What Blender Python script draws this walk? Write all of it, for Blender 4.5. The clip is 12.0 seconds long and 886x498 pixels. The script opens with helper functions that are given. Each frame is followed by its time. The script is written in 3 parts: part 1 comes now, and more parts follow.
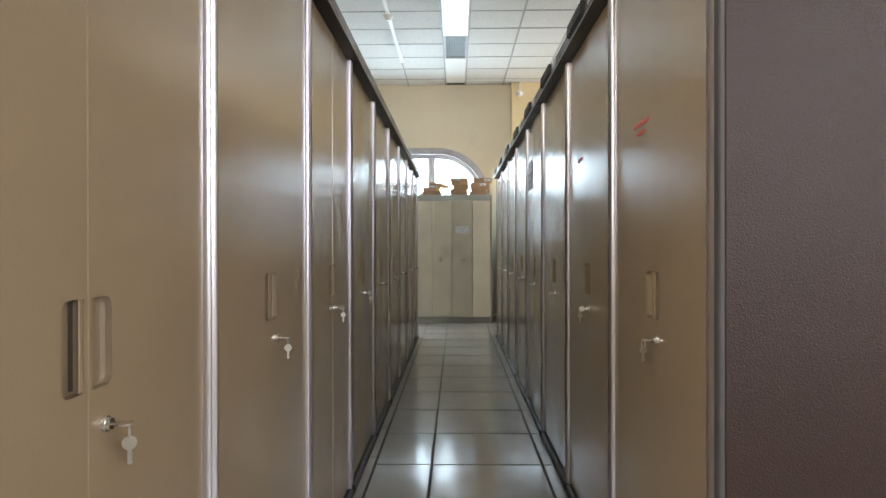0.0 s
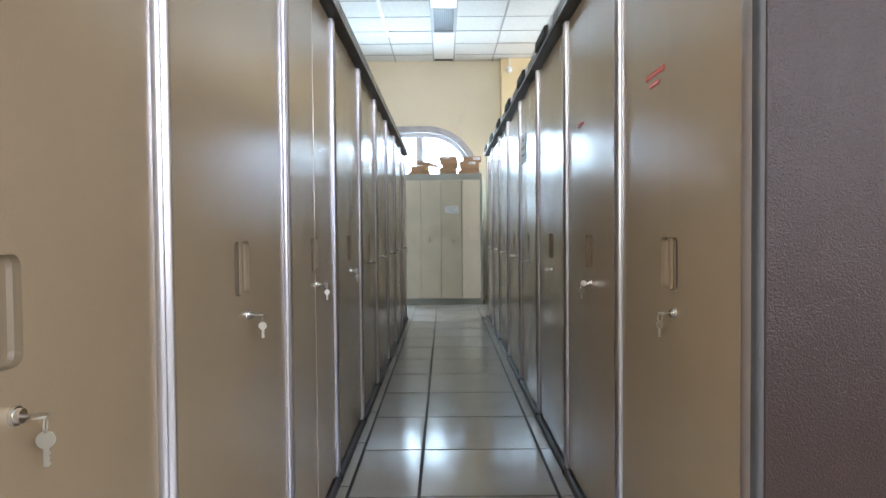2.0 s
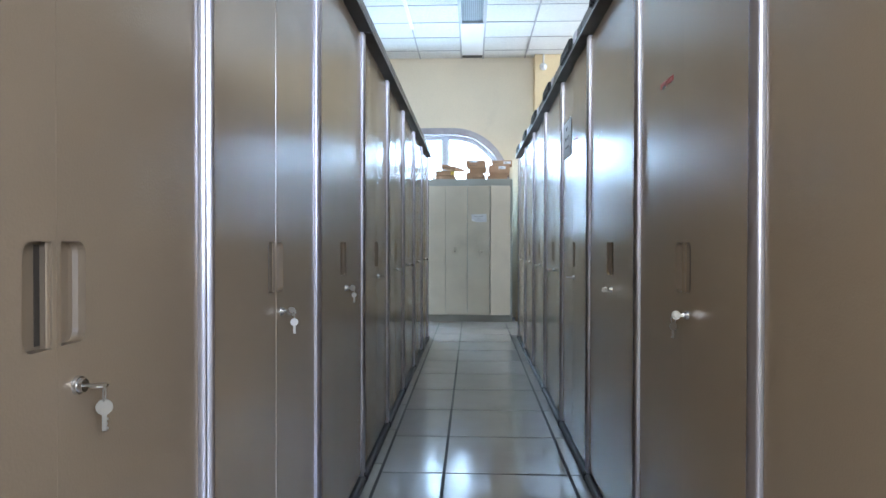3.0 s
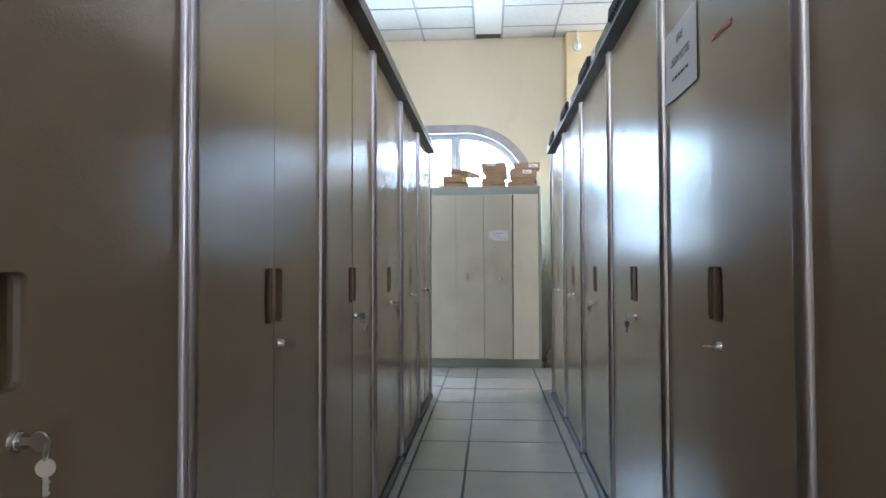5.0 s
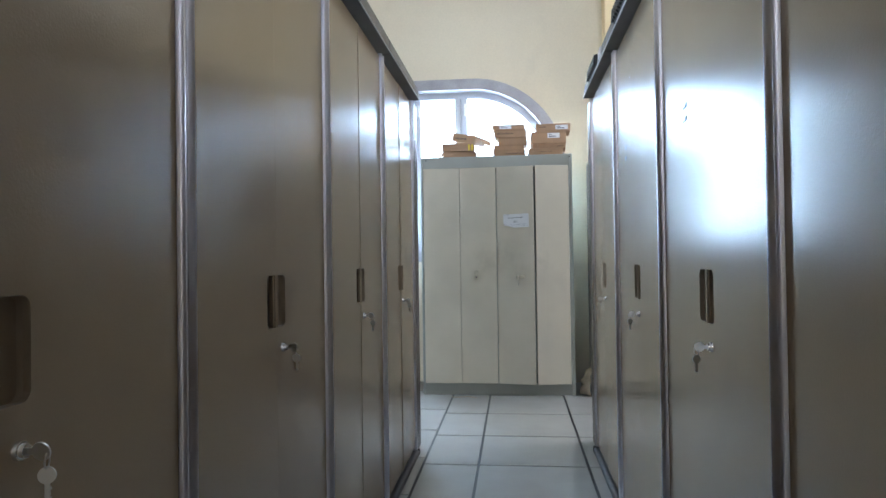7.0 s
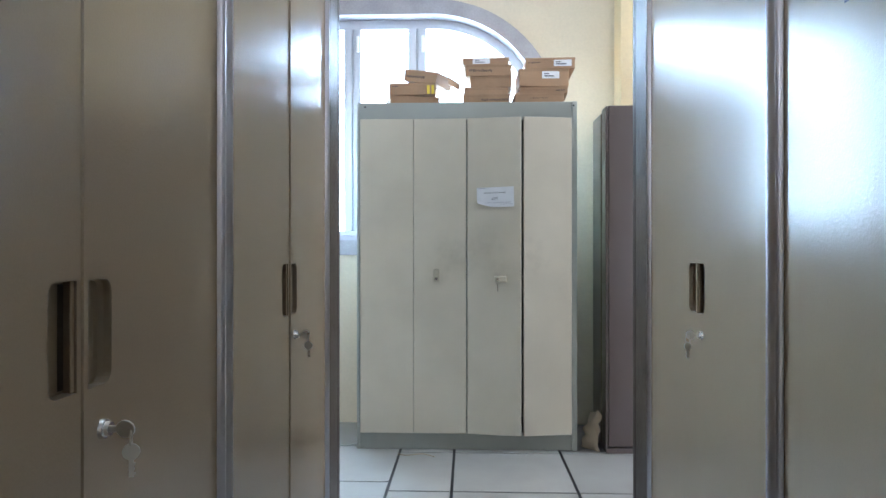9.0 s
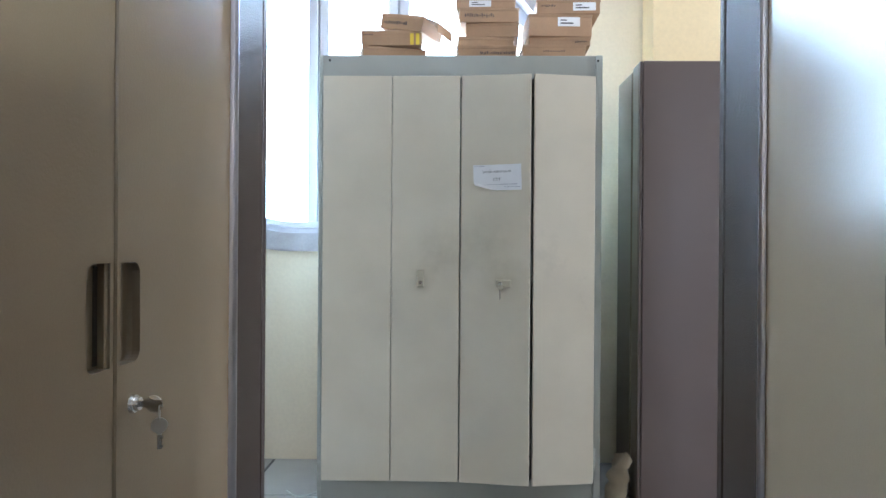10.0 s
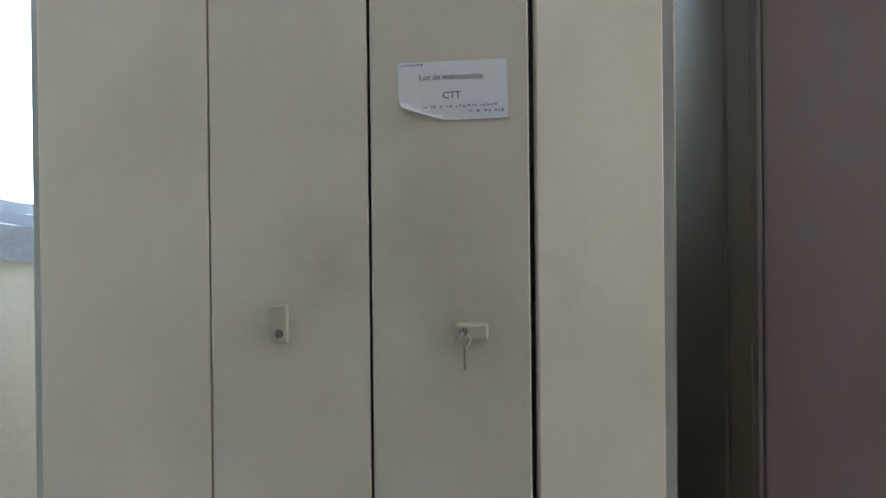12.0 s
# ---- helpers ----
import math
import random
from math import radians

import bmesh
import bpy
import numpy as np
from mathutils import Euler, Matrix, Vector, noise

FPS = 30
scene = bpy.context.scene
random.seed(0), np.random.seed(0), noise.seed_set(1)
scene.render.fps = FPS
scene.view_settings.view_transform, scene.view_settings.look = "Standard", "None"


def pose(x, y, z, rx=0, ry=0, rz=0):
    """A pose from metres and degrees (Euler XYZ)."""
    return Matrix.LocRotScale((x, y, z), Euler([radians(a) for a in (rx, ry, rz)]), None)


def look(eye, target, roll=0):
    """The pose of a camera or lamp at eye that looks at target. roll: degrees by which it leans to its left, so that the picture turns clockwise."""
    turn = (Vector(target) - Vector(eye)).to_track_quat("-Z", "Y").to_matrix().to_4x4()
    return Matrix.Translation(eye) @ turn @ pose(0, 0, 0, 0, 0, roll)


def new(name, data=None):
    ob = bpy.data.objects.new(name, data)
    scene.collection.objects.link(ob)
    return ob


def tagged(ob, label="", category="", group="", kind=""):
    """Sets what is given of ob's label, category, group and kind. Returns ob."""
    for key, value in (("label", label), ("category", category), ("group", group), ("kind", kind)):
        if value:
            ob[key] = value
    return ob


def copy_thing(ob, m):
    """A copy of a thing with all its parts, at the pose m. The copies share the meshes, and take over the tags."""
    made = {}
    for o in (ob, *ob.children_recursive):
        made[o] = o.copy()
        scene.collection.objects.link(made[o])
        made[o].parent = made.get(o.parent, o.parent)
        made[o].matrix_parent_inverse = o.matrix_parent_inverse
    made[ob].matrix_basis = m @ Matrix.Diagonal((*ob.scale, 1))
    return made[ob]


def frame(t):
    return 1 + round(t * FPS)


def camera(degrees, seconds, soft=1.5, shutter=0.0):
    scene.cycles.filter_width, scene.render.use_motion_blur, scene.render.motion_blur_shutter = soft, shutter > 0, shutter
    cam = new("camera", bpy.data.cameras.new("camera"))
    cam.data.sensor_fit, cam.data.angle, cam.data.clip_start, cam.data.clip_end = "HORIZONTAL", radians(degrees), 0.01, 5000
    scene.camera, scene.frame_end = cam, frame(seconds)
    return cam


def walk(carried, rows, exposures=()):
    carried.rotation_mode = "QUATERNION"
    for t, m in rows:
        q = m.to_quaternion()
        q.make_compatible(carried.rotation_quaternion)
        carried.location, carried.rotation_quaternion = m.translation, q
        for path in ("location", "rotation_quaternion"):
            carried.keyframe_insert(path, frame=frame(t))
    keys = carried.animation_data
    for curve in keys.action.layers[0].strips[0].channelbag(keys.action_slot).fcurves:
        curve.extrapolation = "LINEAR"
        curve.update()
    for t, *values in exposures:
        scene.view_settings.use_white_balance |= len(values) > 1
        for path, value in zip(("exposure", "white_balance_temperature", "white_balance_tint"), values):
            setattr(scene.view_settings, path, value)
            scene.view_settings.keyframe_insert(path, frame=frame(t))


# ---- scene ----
cam = camera(68.0, 12.0)

PATH = [
    (0, (0.138, 0.77, 1.185), (0.099, 2.77, 1.179), -0.1),
    (0.5, (0.14, 0.764, 1.189), (0.085, 2.763, 1.226), -0.2),
    (1, (0.143, 0.767, 1.186), (0.089, 2.766, 1.22), -0.0),
    (1.5, (0.125, 0.798, 1.174), (0.093, 2.798, 1.182), 0.0),
    (1.7, (0.124, 0.866, 1.16), (0.115, 2.865, 1.142), -0.2),
    (2, (0.123, 0.967, 1.138), (0.119, 2.966, 1.081), -0.5),
    (2.2, (0.133, 1.118, 1.139), (0.123, 3.117, 1.064), -0.42),
    (2.5, (0.149, 1.345, 1.14), (0.097, 3.343, 1.063), -0.3),
    (2.7, (0.144, 1.523, 1.13), (0.073, 3.521, 1.06), -0.14),
    (3, (0.136, 1.789, 1.115), (0.049, 3.787, 1.094), 0.1),
    (4.8, (0.130, 3.532, 1.12), (-0.022, 5.527, 1.18), -0.17),
    (5, (0.147, 3.726, 1.12), (0.004, 5.72, 1.171), -0.2),
    (5.5, (0.196, 4.177, 1.162), (-0.014, 6.165, 1.217), -0.2),
    (5.7, (0.196, 4.358, 1.159), (-0.023, 6.347, 1.202), -0.24),
    (6, (0.196, 4.629, 1.154), (0.003, 6.619, 1.219), -0.3),
    (6.2, (0.194, 4.801, 1.144), (0.039, 6.793, 1.181), -0.42),
    (6.5, (0.192, 5.059, 1.13), (0.038, 7.053, 1.139), -0.6),
    (6.7, (0.203, 5.25, 1.139), (0.026, 7.241, 1.176), -0.68),
    (7, (0.219, 5.488, 1.153), (0.004, 7.476, 1.179), -0.8),
    (7.2, (0.205, 5.661, 1.153), (0.016, 7.65, 1.133), -0.72),
    (9, (0.08, 7.219, 1.151), (0.006, 9.218, 1.153), -0.0),
    (9.5, (0.073, 7.641, 1.129), (0.029, 9.641, 1.127), -0.1),
    (9.7, (0.064, 7.809, 1.132), (0.035, 9.809, 1.148), 0.1),
    (10, (0.05, 8.062, 1.136), (0.017, 10.062, 1.134), 0.4),
    (10.2, (0.044, 8.25, 1.147), (0.011, 10.25, 1.114), 0.24),
    (10.5, (0.036, 8.475, 1.163), (0.029, 10.475, 1.138), 0.0),
    (10.7, (0.04, 8.637, 1.148), (0.065, 10.636, 1.103), -0.16),
    (11, (0.047, 8.879, 1.126), (0.077, 10.878, 1.064), -0.4),
    (11.2, (0.056, 9.038, 1.122), (0.062, 11.038, 1.084), -0.4),
    (11.5, (0.07, 9.277, 1.116), (0.049, 11.277, 1.08), -0.4),
    (11.7, (0.079, 9.441, 1.129), (0.086, 11.437, 1.073), -0.48),
    (12, (0.092, 9.686, 1.148), (0.288, 11.676, 1.139), -0.6),
]
EXPOSURE = [
    (0.0, -0.40, 6650, 12), (0.5, -0.22, 6650, 11), (1.5, -0.10, 6500, 11), (2.5, 0.04, 5450, 11), (3.0, 0.0, 5350, 11), (5.0, 0.03, 5700, 12), (7.0, -0.05, 5550, 13),
    (9.0, 0.16, 5500, 13), (9.5, 0.23, 5500, 13), (10.0, 0.23, 5550, 14), (10.5, -0.07, 5550, 14), (11.0, -0.3, 5600, 14), (11.5, -0.54, 5600, 14), (12.0, -0.31, 5800, 15),
]
walk(cam, [(t, look(e, g, r)) for t, e, g, r in PATH], EXPOSURE)

# ---- world and large lights ----
world = bpy.data.worlds.new("sky")
scene.world = world
world.use_nodes = True
wn = world.node_tree
sky = wn.nodes.new("ShaderNodeTexSky")
sky.sky_type = 'NISHITA'
sky.sun_disc = False
sky.sun_elevation = radians(42)
sky.sun_rotation = radians(200)
wn.links.new(sky.outputs[0], wn.nodes["Background"].inputs[0])
wn.nodes["Background"].inputs[1].default_value = 0.12

WALL_Y = 11.58          # inner face of the window wall
CEIL = 3.84
WIN_X, WIN_Z, WIN_S, WIN_R = -0.485, 1.9625, 0.335, 0.8475   # round-ended window: half of its straight run, outer radius of its surround
FIXTURES = (-1.5, 1.5, 4.5, 7.5)                          # start of each lit ceiling fitting
LIT = (-1.5, 7.5)                                         # the fittings that are switched on
SKY_POWER, BACK_POWER, SIDE_POWER, LAMP_GLOW = 600.0, 245.0, 150.0, 3.0

wl = bpy.data.lights.new("window_daylight", 'AREA')
wl.shape, wl.size, wl.size_y, wl.energy, wl.color = 'RECTANGLE', 3.1, 2.2, SKY_POWER, (0.67, 0.87, 1.0)
wo = new("window_daylight", wl)
wl.spread = radians(146)
wo.matrix_world = look((WIN_X, WALL_Y + 0.62, WIN_Z + 0.12), (WIN_X, 0, WIN_Z - 0.6))
tagged(wo, kind="structure")
sl = bpy.data.lights.new("side_window_daylight", 'AREA')
sl.shape, sl.size, sl.size_y, sl.energy, sl.color = 'RECTANGLE', 1.5, 1.7, SIDE_POWER, (0.97, 0.95, 0.91)
so = new("side_window_daylight", sl)
so.matrix_world = look((4.3, 10.75, 2.2), (0, 10.1, 2.0))
tagged(so, kind="structure")
BACK_WINDOWS = (-2.4, 3.15)                                # middles of the windows in the wall behind the start
X0, X1, Y0 = -4.2, 4.2, -2.4
for bx in BACK_WINDOWS:
    bl = bpy.data.lights.new("back_window_daylight", 'AREA')
    bl.shape, bl.size, bl.size_y, bl.energy, bl.color = 'RECTANGLE', 1.9, 1.7, BACK_POWER, (1.0, 0.93, 0.84) if bx < 0 else (0.87, 0.90, 1.0)
    bo = new("back_window_daylight", bl)
    bo.matrix_world = look((bx, Y0 - 0.1, 2.55), (bx, 5, 2.55))
    tagged(bo, kind="structure")


# ---- materials ----
def mat(name, base, rough=0.5, metal=0.0, var=0.08, vscale=3.0, grain=0.0, gscale=300.0, bump=0.0, bscale=200.0,
        spec=0.5, stretch=(1, 1, 1), dirt=None, dirt_at=(0.6, 0.75), rvar=0.08, rand=0.0):
    m = bpy.data.materials.new(name)
    m.use_nodes = True
    nt = m.node_tree
    N, K = nt.nodes, nt.links
    b = N["Principled BSDF"]
    b.inputs["Metallic"].default_value = metal
    b.inputs["Specular IOR Level"].default_value = spec
    tc = N.new("ShaderNodeTexCoord")
    mp = N.new("ShaderNodeMapping")
    mp.inputs["Scale"].default_value = stretch
    geo = N.new("ShaderNodeNewGeometry")
    K.new(geo.outputs["Position"], mp.inputs[0])
    n1 = N.new("ShaderNodeTexNoise")
    n1.inputs["Scale"].default_value, n1.inputs["Detail"].default_value = vscale, 5
    K.new(mp.outputs[0], n1.inputs["Vector"])
    n2 = N.new("ShaderNodeTexNoise")
    n2.inputs["Scale"].default_value, n2.inputs["Detail"].default_value = gscale, 3
    K.new(mp.outputs[0], n2.inputs["Vector"])
    mr = N.new("ShaderNodeMapRange")
    mr.inputs["From Min"].default_value, mr.inputs["From Max"].default_value = 0.3, 0.7
    mr.inputs["To Min"].default_value, mr.inputs["To Max"].default_value = 1 - var, 1 + var
    K.new(n1.outputs[0], mr.inputs[0])
    mg = N.new("ShaderNodeMapRange")
    mg.inputs["From Min"].default_value, mg.inputs["From Max"].default_value = 0.3, 0.7
    mg.inputs["To Min"].default_value, mg.inputs["To Max"].default_value = 1 - grain, 1 + grain
    K.new(n2.outputs[0], mg.inputs[0])
    mul = N.new("ShaderNodeMath")
    mul.operation = 'MULTIPLY'
    K.new(mr.outputs[0], mul.inputs[0])
    K.new(mg.outputs[0], mul.inputs[1])
    last = mul.outputs[0]
    if rand:
        oi = N.new("ShaderNodeObjectInfo")
        m3 = N.new("ShaderNodeMapRange")
        m3.inputs["To Min"].default_value, m3.inputs["To Max"].default_value = 1 - rand, 1 + rand
        K.new(oi.outputs["Random"], m3.inputs[0])
        m4 = N.new("ShaderNodeMath")
        m4.operation = 'MULTIPLY'
        K.new(last, m4.inputs[0])
        K.new(m3.outputs[0], m4.inputs[1])
        last = m4.outputs[0]
    vm = N.new("ShaderNodeVectorMath")
    vm.operation = 'SCALE'
    vm.inputs[0].default_value = base
    K.new(last, vm.inputs["Scale"])
    colour = vm.outputs[0]
    if dirt:
        n3 = N.new("ShaderNodeTexNoise")
        n3.inputs["Scale"].default_value, n3.inputs["Detail"].default_value, n3.inputs["Roughness"].default_value = 1.7, 8, 0.68
        K.new(geo.outputs["Position"], n3.inputs["Vector"])
        md = N.new("ShaderNodeMapRange")
        md.inputs["From Min"].default_value, md.inputs["From Max"].default_value = dirt_at
        md.inputs["To Max"].default_value = 0.8
        K.new(n3.outputs[0], md.inputs[0])
        mx = N.new("ShaderNodeMix")
        mx.data_type = 'RGBA'
        mx.inputs["B"].default_value = (*dirt, 1)
        K.new(md.outputs[0], mx.inputs["Factor"])
        K.new(colour, mx.inputs["A"])
        colour = mx.outputs["Result"]
    K.new(colour, b.inputs["Base Color"])
    rr = N.new("ShaderNodeMapRange")
    rr.inputs["From Min"].default_value, rr.inputs["From Max"].default_value = 0.3, 0.7
    rr.inputs["To Min"].default_value, rr.inputs["To Max"].default_value = max(0.02, rough - rvar), rough + rvar
    K.new(n1.outputs[0], rr.inputs[0])
    K.new(rr.outputs[0], b.inputs["Roughness"])
    if bump:
        n4 = N.new("ShaderNodeTexNoise")
        n4.inputs["Scale"].default_value, n4.inputs["Detail"].default_value = bscale, 2
        K.new(mp.outputs[0], n4.inputs["Vector"])
        bp = N.new("ShaderNodeBump")
        bp.inputs["Strength"].default_value, bp.inputs["Distance"].default_value = bump, 0.002
        K.new(n4.outputs[0], bp.inputs["Height"])
        K.new(bp.outputs[0], b.inputs["Normal"])
    return m


def glow(name, colour, strength):
    m = bpy.data.materials.new(name)
    m.use_nodes = True
    b = m.node_tree.nodes["Principled BSDF"]
    b.inputs["Base Color"].default_value = (*colour, 1)
    b.inputs["Emission Color"].default_value = (*colour, 1)
    b.inputs["Emission Strength"].default_value = strength
    return m


def glass(name, rough=0.0, tint=(1, 1, 1)):
    m = bpy.data.materials.new(name)
    m.use_nodes = True
    b = m.node_tree.nodes["Principled BSDF"]
    b.inputs["Base Color"].default_value = (*tint, 1)
    b.inputs["Transmission Weight"].default_value = 1
    b.inputs["Roughness"].default_value = rough
    b.inputs["IOR"].default_value = 1.1
    return m


PAINT = mat("beige_enamel", (0.355, 0.272, 0.178), 0.175, var=0.03, vscale=2.2, grain=0.02, gscale=500, bump=0.17, bscale=210, rvar=0.02, rand=0.02, spec=0.82)
# Door beige darkened: the shade inside the grip pockets is in the colour.
POCKET_SHADE = mat("beige_pocket_shaded", (0.25, 0.19, 0.122), 0.4, var=0.05, bump=0.1)
SLOT_SHADE = mat("slot_shade", (0.06, 0.048, 0.034), 0.6, var=0.1)
ALU = mat("satin_aluminium", (0.64, 0.64, 0.71), 0.30, 1.0, var=0.02, grain=0.006, gscale=120, stretch=(8, 8, 0.25), rvar=0.02)
FASCIA = mat("taupe_steel", (0.055, 0.047, 0.043), 0.42, var=0.06, bump=0.12, bscale=350)
BASE = mat("grey_plinth", (0.075, 0.075, 0.082), 0.6, var=0.12, vscale=9, grain=0.06)
LIP = mat("pale_grey_lip", (0.42, 0.42, 0.43), 0.35, var=0.05)
BLACK = mat("black_plastic", (0.012, 0.012, 0.013), 0.45, var=0.1)
VINYL = mat("dark_brown_textured", (0.034, 0.020, 0.017), 0.31, var=0.05, bump=0.75, bscale=290, rvar=0.01, spec=0.30)
CHROME = mat("chrome", (0.82, 0.82, 0.82), 0.12, 1.0, var=0.02, rvar=0.03)
KEY = mat("nickel_key", (0.70, 0.69, 0.66), 0.28, 1.0, var=0.05)
WALL = mat("cream_wall_paint", (0.72, 0.65, 0.50), 0.75, var=0.035, vscale=1.3, grain=0.03, gscale=60, bump=0.25, bscale=70, dirt=(0.60, 0.54, 0.42), dirt_at=(0.62, 0.85))
# Wall cream made yellower: the warmer light on the pillar is in this colour.
PILLAR_WARM_LIT = mat("warm_lit_pillar_paint", (0.80, 0.66, 0.40), 0.75, var=0.04, vscale=1.3, grain=0.03, gscale=60, bump=0.25, bscale=70)
PLAIN_WALL = mat("plain_wall_paint", (0.70, 0.63, 0.48), 0.8, var=0.04)
STONE = mat("grey_stone_surround", (0.35, 0.345, 0.37), 0.6, var=0.16, vscale=6, grain=0.08, gscale=90, bump=0.3, bscale=120)
PVC = mat("pale_grey_window_frame", (0.45, 0.47, 0.52), 0.35, var=0.03)
TILE = mat("pale_floor_laminate", (0.42, 0.415, 0.40), 0.125, var=0.04, vscale=5, grain=0.05, gscale=260, bump=0.04, bscale=160, rvar=0.03, rand=0.035, spec=0.72)
GROUT = mat("dark_joint", (0.022, 0.024, 0.028), 0.6, var=0.15, vscale=20)
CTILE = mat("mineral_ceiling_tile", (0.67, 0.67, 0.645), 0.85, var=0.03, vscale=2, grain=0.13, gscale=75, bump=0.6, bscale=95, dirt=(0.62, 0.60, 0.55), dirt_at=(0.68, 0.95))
TBAR = mat("ceiling_grid_bar", (0.36, 0.36, 0.36), 0.45, var=0.05)
GRILLE = mat("dark_air_grille", (0.10, 0.11, 0.11), 0.45, 0.3, var=0.1)
DIFFUSER = glow("lit_diffuser", (1.0, 0.97, 0.9), LAMP_GLOW)
OPAL = mat("opal_acrylic", (0.72, 0.72, 0.70), 0.4, var=0.02)
CREAM = mat("cream_cabinet_enamel", (0.70, 0.645, 0.53), 0.36, var=0.05, vscale=3.5, grain=0.02, gscale=300, bump=0.1, bscale=300,
            dirt=(0.46, 0.43, 0.36), dirt_at=(0.62, 0.86), rvar=0.05)


def handled(m, places, tint):
    """Greasy grime where fingers have touched a surface round its locks."""
    N, K = m.node_tree.nodes, m.node_tree.links
    b = N["Principled BSDF"]
    colour = b.inputs["Base Color"].links[0].from_socket
    geo = N.new("ShaderNodeNewGeometry")
    nz = N.new("ShaderNodeTexNoise")
    nz.inputs["Scale"].default_value, nz.inputs["Detail"].default_value = 22, 6
    K.new(geo.outputs["Position"], nz.inputs["Vector"])
    for p, r in places:
        d = N.new("ShaderNodeVectorMath")
        d.operation = 'DISTANCE'
        d.inputs[1].default_value = p
        K.new(geo.outputs["Position"], d.inputs[0])
        fall = N.new("ShaderNodeMapRange")
        fall.interpolation_type = 'SMOOTHSTEP'
        fall.inputs["From Min"].default_value, fall.inputs["From Max"].default_value = r, 0.0
        K.new(d.outputs["Value"], fall.inputs[0])
        k = N.new("ShaderNodeMath")
        k.operation = 'MULTIPLY'
        K.new(fall.outputs[0], k.inputs[0])
        K.new(nz.outputs[0], k.inputs[1])
        mx = N.new("ShaderNodeMix")
        mx.data_type = 'RGBA'
        mx.inputs["B"].default_value = (*tint, 1)
        K.new(k.outputs[0], mx.inputs["Factor"])
        K.new(colour, mx.inputs["A"])
        colour = mx.outputs["Result"]
    K.new(colour, b.inputs["Base Color"])


handled(CREAM, (((0.27, 10.93, 1.0), 0.14), ((0.18, 10.93, 1.15), 0.22), ((-0.097, 10.97, 0.99), 0.08), ((-0.02, 10.97, 1.10), 0.20)), (0.52, 0.475, 0.375))
FRAME = mat("grey_green_enamel", (0.42, 0.44, 0.41), 0.42, var=0.06, vscale=4, bump=0.08)
BROWN = mat("mauve_brown_enamel", (0.118, 0.087, 0.077), 0.40, var=0.05, bump=0.15, bscale=330)
BROWN_SIDE = mat("grey_brown_side", (0.13, 0.105, 0.07), 0.34, var=0.03, rvar=0.03)
CARD = mat("kraft_cardboard", (0.40, 0.255, 0.15), 0.8, var=0.1, vscale=9, grain=0.05, gscale=180, bump=0.2, bscale=150, rand=0.1)
PAPER = mat("white_paper", (0.87, 0.88, 0.90), 0.7, var=0.03, vscale=14)
INK = mat("dark_ink", (0.05, 0.05, 0.06), 0.7, var=0.05)
PENCIL = mat("faint_pen", (0.36, 0.36, 0.42), 0.7, var=0.1)
RED = mat("red_tape", (0.55, 0.07, 0.05), 0.5, var=0.12, vscale=30)
YELLOW = mat("yellow_sticker", (0.80, 0.62, 0.05), 0.5, var=0.05)
WHITE = mat("white_plastic", (0.78, 0.78, 0.76), 0.4, var=0.03)
LOCKBOX = mat("beige_lock_plastic", (0.50, 0.46, 0.35), 0.45, var=0.05)
TAN = mat("tan_wrapping_paper", (0.42, 0.34, 0.24), 0.7, var=0.15, vscale=12, bump=0.4, bscale=30)
GLASS = glass("window_glass")
CLEARKEY = mat("worn_nickel_key", (0.55, 0.53, 0.48), 0.32, 0.85, var=0.05)


# ---- mesh helpers ----
def thing(name, m, label, category, group="", kind=""):
    ob = new(name)
    ob.empty_display_size = 0.1
    ob.matrix_world = m
    return tagged(ob, label, category, group, kind)


def part(name, bm, material, parent, label=""):
    me = bpy.data.meshes.new(name)
    bm.to_mesh(me)
    bm.free()
    for mm in (material if isinstance(material, (list, tuple)) else [material]):
        me.materials.append(mm)
    ob = new(name, me)
    ob.parent = parent
    return tagged(ob, label)


def solo(name, bm, material, label="", category="", group="", kind=""):
    ob = part(name, bm, material, None)
    return tagged(ob, label, category, group, kind)


def box(bm, x0, x1, y0, y1, z0, z1, bevel=0.0, seg=2, mi=0):
    r = bmesh.ops.create_cube(bm, size=1.0, matrix=Matrix.Translation(((x0 + x1) / 2, (y0 + y1) / 2, (z0 + z1) / 2)) @ Matrix.Diagonal((x1 - x0, y1 - y0, z1 - z0, 1)))
    fs = {f for v in r["verts"] for f in v.link_faces}
    for f in fs:
        f.material_index = mi
    if bevel:
        es = list({e for v in r["verts"] for e in v.link_edges})
        bmesh.ops.bevel(bm, geom=es, offset=bevel, segments=seg, affect='EDGES', profile=0.5)
    return bm


def prism(bm, sec, lo, hi, axis="z", mi=0):
    """A closed section (pairs) drawn out along an axis."""
    def at(p, h):
        return {"z": (p[0], p[1], h), "x": (h, p[0], p[1]), "y": (p[0], h, p[1])}[axis]
    a = [bm.verts.new(at(p, lo)) for p in sec]
    b = [bm.verts.new(at(p, hi)) for p in sec]
    n = len(sec)
    fs = [bm.faces.new(a), bm.faces.new(b)]
    for i in range(n):
        fs.append(bm.faces.new((a[i], a[(i + 1) % n], b[(i + 1) % n], b[i])))
    for f in fs:
        f.material_index = mi
    bmesh.ops.recalc_face_normals(bm, faces=fs)
    return bm


